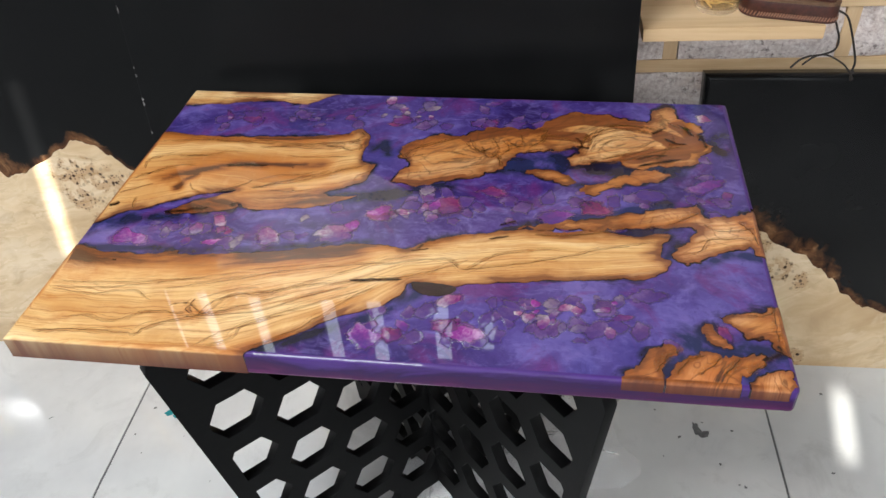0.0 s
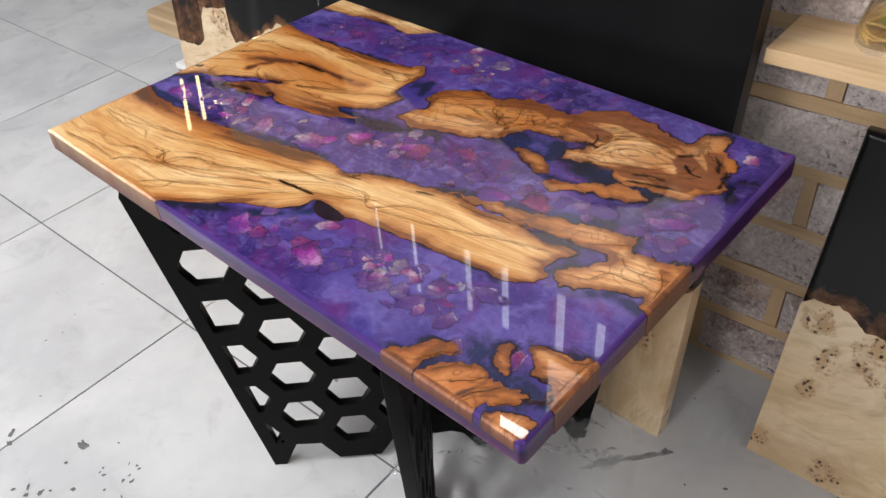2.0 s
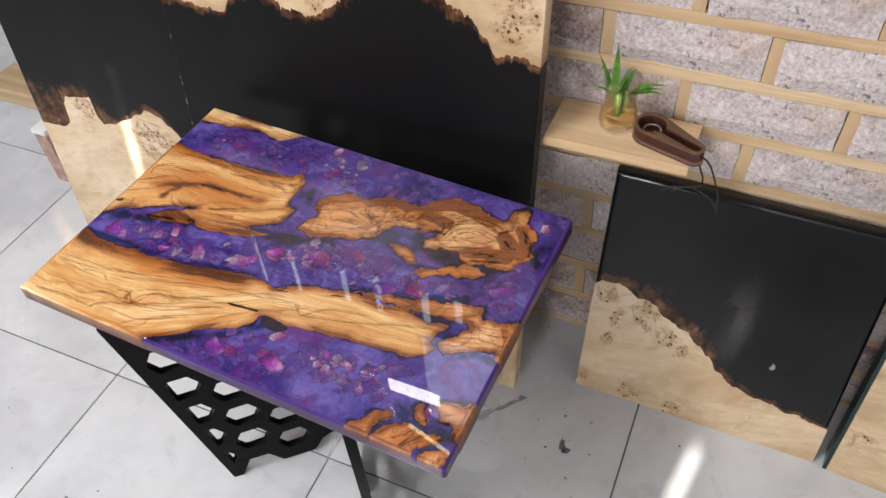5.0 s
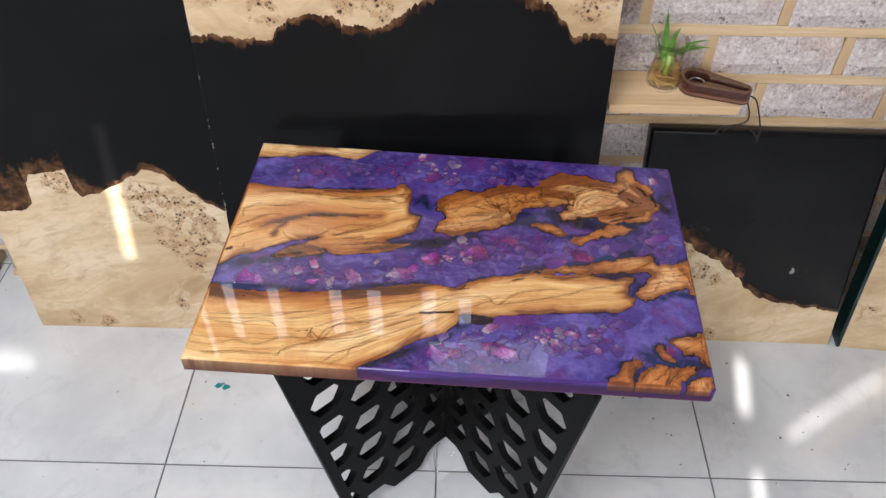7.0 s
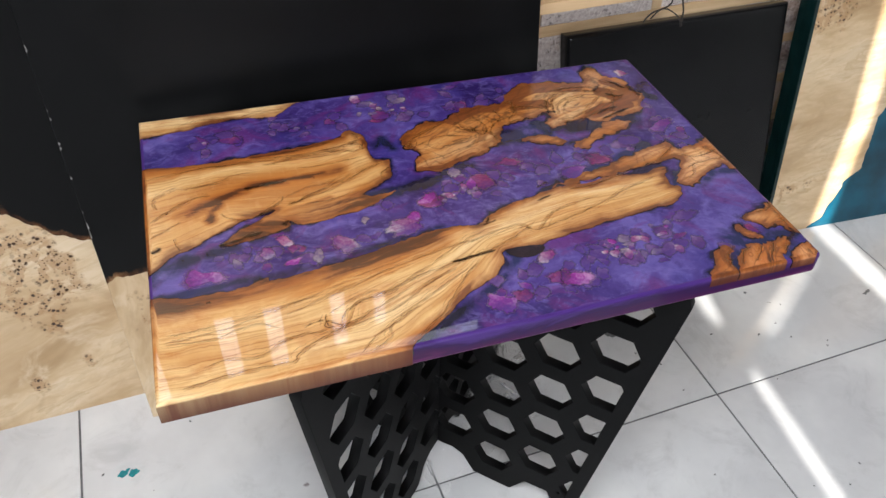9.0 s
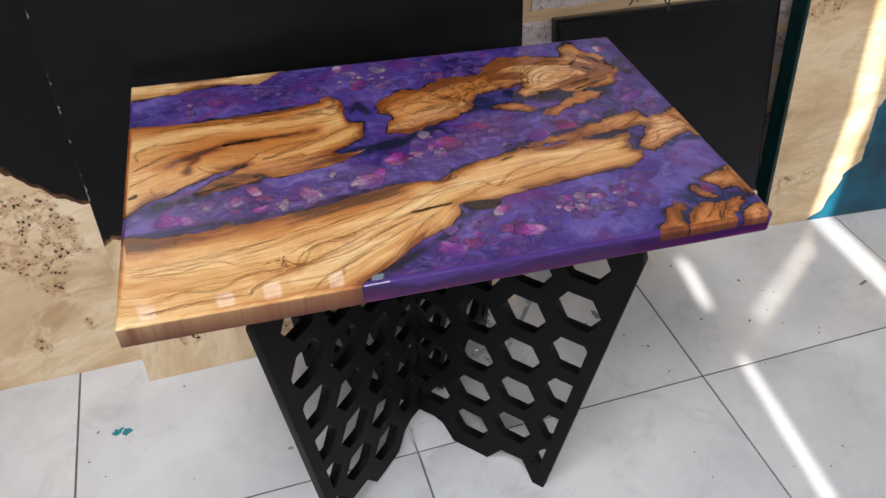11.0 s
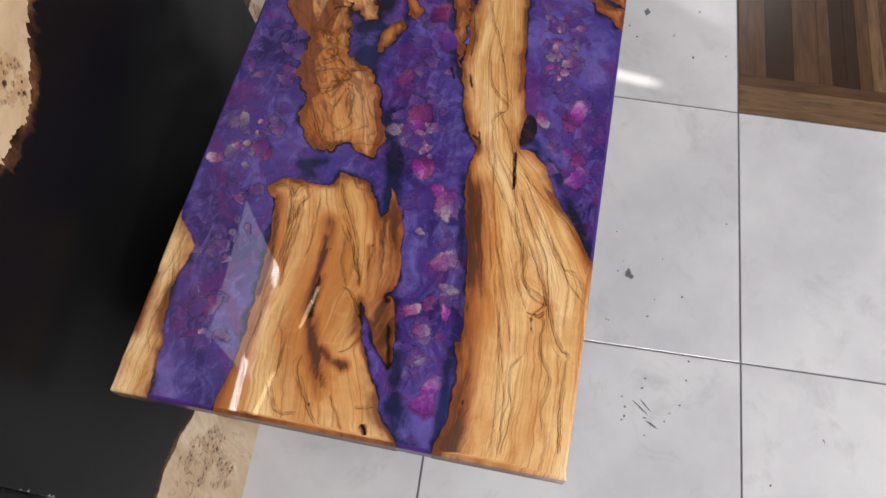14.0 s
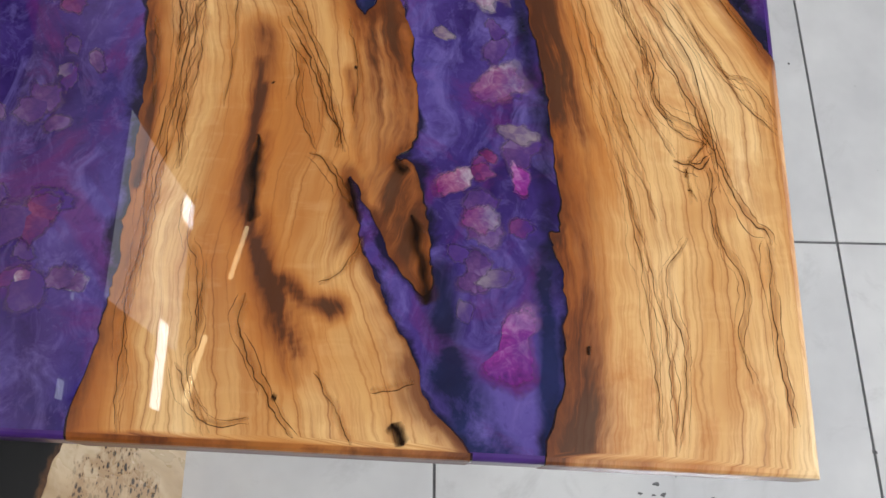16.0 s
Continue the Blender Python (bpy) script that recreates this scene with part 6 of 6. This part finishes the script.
# walls and ceiling out of view, added to close the room against the sky
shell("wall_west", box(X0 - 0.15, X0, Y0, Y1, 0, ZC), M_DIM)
shell("wall_east", box(X1, X1 + 0.15, Y0, Y1, 0, ZC), M_PLASTER)
shell("wall_far", box(X0 - 0.15, RETURN_X, Y1, Y1 + 0.15, 0, ZC), M_PLASTER)
shell("wall_return", box(RETURN_X, RETURN_X + 0.12, WALL_Y + 0.16, Y1 + 0.15, 0, ZC), M_PLASTER)
tagged(part("ceiling", box(X0 - 0.15, X1 + 0.15, Y0 - 0.15, WALL_Y + 0.16, ZC, ZC + 0.15), M_CEILING), "plain ceiling out of view, coloured dark to dim reflections", "ceiling", "", "structure")
tagged(part("ceiling", box(X0 - 0.15, RETURN_X + 0.12, WALL_Y + 0.162, Y1 + 0.15, ZC, ZC + 0.15), M_CEILING), "plain ceiling out of view, coloured dark to dim reflections", "ceiling", "", "structure")

# unseen south wall, added with narrow upright gaps that cut the sun into streaks
def shaft(x, y, z):
    """Where the sunlight that meets a point crosses the south wall."""
    k = (y - (Y0 - 0.02)) / LIGHT_DIR.y
    return x - k * LIGHT_DIR.x, z - k * LIGHT_DIR.z


# sun through the second gap stands in for a streak of bounced light
gaps = []
for w, lit in ((0.057, ((1.085, -0.10, 0), (1.130, 0.50, 0), (1.152, 0.97, 0), (1.158, 1.160, 0), (1.200, 1.202, 0.279), (1.204, 1.239, 0.50), (1.20, 1.262, 0.72))), (0.066, ((0.790, 0.897, 0), (0.926, 0.988, 0), (1.085, 1.088, 0))), (0.030, ((0.650, 0.38, 0), (0.705, 0.82, 0))), (0.036, ((0.715, 0.96, 0), (0.745, 1.13, 0))),
               (0.026, ((-0.737, 1.204, 0.235), (-0.712, 1.235, 0.60))), (0.05, ((-2.275, 2.03, 0), (-2.25, 2.21, 0)))):
    seen = [shaft(*p) for p in lit]
    gaps.append([(x - w / 2, z) for x, z in seen] + [(x + w / 2, z) for x, z in reversed(seen)])
bm = plate([[(X0 - 0.15, 0), (X1 + 0.15, 0), (X1 + 0.15, ZC), (X0 - 0.15, ZC)]] + gaps, 0.02)
bmesh.ops.rotate(bm, verts=bm.verts, matrix=Matrix.Rotation(radians(90), 3, "X"))
bmesh.ops.translate(bm, verts=bm.verts, vec=(0, Y0 - 0.02, 0))
shell("wall_south", bm, M_DIM, "unseen wall added with narrow gaps that shape the sunlight")

# brick wall core with slit windows and panes high up
opening = [[(x, za), (x + w, za), (x + w, zb), (x, zb)] for x, w, za, zb in ((-0.625, 0.042, 1.24, 1.56), (-0.50, 0.042, 1.24, 1.56), (-0.325, 0.042, 1.29, 1.53), (-0.215, 0.042, 1.29, 1.53), (-0.06, 0.04, 1.30, 1.51), (0.045, 0.036, 1.33, 1.47))]
bm = plate([[(WALL_END, 0), (X1, 0), (X1, ZC), (RETURN_X, ZC), (RETURN_X, 1.215), (WALL_END, 1.215)]] + opening, 0.03)
bmesh.ops.rotate(bm, verts=bm.verts, matrix=Matrix.Rotation(radians(90), 3, "X"))
bmesh.ops.translate(bm, verts=bm.verts, vec=(0, WALL_Y + 0.031, 0))
wall_north = shell("wall_north", bm, M_MORTAR, "whitewashed brick wall with pine laths in the joints")

M_GLOW = Nodes("warm_light_tube").set(Base_Color=(0.9, 0.85, 0.7), Emission_Color=(1.0, 0.78, 0.42), Emission_Strength=4.2).mat
for x, z, u, v in ((0.28, 2.41, 0.22, 0.17), (-0.13, 2.05, 0.18, 0.13)):
    tube_ob = part("light_tube", tube([(x, 1.335, z), (x + u * 0.5, 1.335, z + v * 0.5), (x + u, 1.335, z + v)], 0.007, 8), M_GLOW, wall_north, "slanting warm light tube")

# lamps of the back room, seen only mirrored in the table
M_PANEL = Nodes("white_light_panel").set(Base_Color=(0.9, 0.9, 0.9), Emission_Color=(1.0, 0.97, 0.93), Emission_Strength=4.6).mat


def back_lamp(name, pts, mat, label):
    """A flat hanging lamp with a thin white tray, its corners given from above."""
    lamp = empty(name, pose(0, 0, 2.6), label, "ceiling lamp", "", "structure")
    part("diffuser", plate([pts], 0.02), mat, lamp)
    cx, cy = sum(p[0] for p in pts) / len(pts), sum(p[1] for p in pts) / len(pts)
    part("tray", plate([[(cx + (x - cx) * 1.03, cy + (y - cy) * 1.03) for x, y in pts]], 0.02), M_PLASTER, lamp, "", pose(0, 0, 0.0205))
    for x, y in (pts[0], pts[2]):
        part("hanger", tube([(cx + (x - cx) * 0.8, cy + (y - cy) * 0.8, 0.03), (cx + (x - cx) * 0.8, cy + (y - cy) * 0.8, ZC - 2.6)], 0.002, 6), M_STEEL, lamp)


back_lamp("light_panel", [(-4.20, 3.25), (-4.16, 3.33), (-3.56, 3.02), (-3.42, 3.03), (-3.31, 2.89), (-3.56, 2.87)], M_PANEL, "hanging white light panel")
back_lamp("light_panel", [(-3.22, 3.00), (-2.80, 3.03), (-2.72, 2.93), (-3.12, 2.89)], M_PANEL, "hanging white light panel")
for a, b in (((-4.15, 2.90), (-3.53, 2.52)), ((-4.10, 3.00), (-3.56, 2.66)), ((-3.49, 2.78), (-3.48, 2.98)), ((-3.28, 2.96), (-3.07, 2.79))):
    d = (Vector(b) - Vector(a)).normalized() * 0.011
    back_lamp("light_tube", [(a[0] - d.y, a[1] + d.x), (b[0] - d.y, b[1] + d.x), (b[0] + d.y, b[1] - d.x), (a[0] + d.y, a[1] - d.x)], M_GLOW, "slim hanging warm light tube")

# ---------------------------------------------------------------- floor: tiles, then bricks
TILE = 0.6
floor_ob = tagged(part("floor", box(X0 - 0.15, X1 + 0.15, Y0 - 0.15, Y1 + 0.15, -0.06, -0.0022), M_GROUT), "white glazed square floor tiles with grey joints", "floor", "", "structure")
proto = box(-TILE / 2 + 0.0019, TILE / 2 - 0.0019, -TILE / 2 + 0.0019, TILE / 2 - 0.0019, -0.010, 0.0, 0.0009)
tile_mesh = bpy.data.meshes.new("tile")
proto.to_mesh(tile_mesh), proto.free()
tile_mesh.materials.append(M_TILE)
rng = random.Random(11)
for i in range(-7, 7):
    for j in range(-6, 8):
        cx, cy = (i + 0.5) * TILE, 0.8 + (j + 0.5) * TILE
        if not (X0 - 0.2 < cx < X1 + 0.2 and Y0 - 0.2 < cy < Y1 + 0.2):
            continue
        if (i, j) == (1, -2):
            continue
        t = new("tile", tile_mesh)
        t.parent = floor_ob
        t.matrix_basis = pose(cx, cy, rng.uniform(-0.0004, 0.0), rng.uniform(-0.03, 0.03), rng.uniform(-0.03, 0.03), 90 * rng.randrange(4))

# the wood-print tile
inset = empty("wood_print_tile", pose(0.9, -0.1, 0, 0, 0, 90), "brown wood-print floor tile of striped boards", "floor tile", "", "structure")
x = -0.298
strips = [0.030, 0.034, 0.028, 0.032, 0.034, 0.030, 0.028, 0.034, 0.030, 0.032, 0.030, 0.034, 0.030, 0.060, 0.066, 0.064]
for w in strips:
    w = min(w, 0.298 - x)
    if w < 0.01:
        break
    part("board", box(x, x + w - 0.0006, -0.19, 0.19, -0.010, 0.0), M_STRIPE, inset)
    x += w
for s in (1, -1):
    y = 0.1905
    for w in (0.030, 0.024, 0.030, 0.0235):
        bm = box(-0.19 - 0.108, 0.19 + 0.108, min(s * y, s * (y + w - 0.0006)), max(s * y, s * (y + w - 0.0006)), -0.010, 0.0)
        part("board", bm, M_STRIPE_BORDER, inset)
        y += w

# bricks and laths
brick_meshes = []
for k in range(6):
    bm = bmesh.new()
    nx, nz, L, Hh = 7, 3, 0.250, 0.0862
    g = [[bm.verts.new((L * (i / nx - 0.5) + 0.003 * noise.noise(Vector((i * 3.1, j * 2.7, k * 7))) * (0 < i < nx or 1), -0.004 + 0.006 * noise.noise(Vector((i * 1.7, j * 1.9, k * 5))) + (0.007 if i in (0, nx) or j in (0, nz) else 0), Hh * (j / nz - 0.5) + 0.003 * noise.noise(Vector((i * 2.3, j * 4.1, k * 3))))) for j in range(nz + 1)] for i in range(nx + 1)]
    for i in range(nx):
        for j in range(nz):
            bm.faces.new((g[i][j], g[i + 1][j], g[i + 1][j + 1], g[i][j + 1]))
    rim = [g[i][0] for i in range(nx + 1)] + [g[nx][j] for j in range(1, nz + 1)] + [g[i][nz] for i in range(nx - 1, -1, -1)] + [g[0][j] for j in range(nz - 1, 0, -1)]
    bk = [bm.verts.new((v.co.x, 0.024, v.co.z)) for v in rim]
    for i in range(len(rim)):
        j = (i + 1) % len(rim)
        bm.faces.new((rim[j], rim[i], bk[i], bk[j]))
    bmesh.ops.recalc_face_normals(bm, faces=bm.faces)
    me = bpy.data.meshes.new("brick")
    bm.to_mesh(me), bm.free()
    me.materials.append(M_BRICK)
    brick_meshes.append(me)
up_me = bpy.data.meshes.new("upright_lath")
bm = box(-0.0115, 0.0115, 0.004, 0.02, -0.0425, 0.0425, 0.001)
bm.to_mesh(up_me), bm.free()
up_me.materials.append(M_PINE_Z)
PITCH, COURSE = 0.2725, 0.1093
rng = random.Random(8)
for r in range(11):
    zc = 0.003 + COURSE * (r + 0.5)
    first = (0.3975 if r % 2 else 0.5425) - 7 * PITCH
    for k in range(0, 16):
        xl = first + k * PITCH
        if WALL_END - 0.02 < xl < 1.7:
            u = new("upright_lath", up_me)
            u.parent = wall_north
            u.matrix_basis = pose(xl + rng.uniform(-0.004, 0.004), WALL_Y, zc, 0, rng.uniform(-2, 2), 0)
        cx = xl + PITCH / 2
        if WALL_END + 0.06 < cx < 1.7:
            b = new("brick", rng.choice(brick_meshes))
            b.parent = wall_north
            b.matrix_basis = pose(cx, WALL_Y + rng.uniform(-0.003, 0.003), zc, rng.choice((0, 180)) * 0, rng.uniform(-0.5, 0.5), 0)
for r in range(12):
    z = 0.003 + COURSE * r
    za, zb = max(0.0, z - 0.0117), z + 0.0117
    cuts = sorted([WALL_END] + [rng.uniform(-0.9, -0.5), rng.uniform(-0.1, 0.3), rng.uniform(0.75, 1.2)] + [1.75])
    for a, b in zip(cuts, cuts[1:]):
        part("lath", box(a, b - 0.001, WALL_Y + 0.003, WALL_Y + 0.02, za + rng.uniform(0, 0.001), zb, 0.001), M_PINE_X, wall_north)
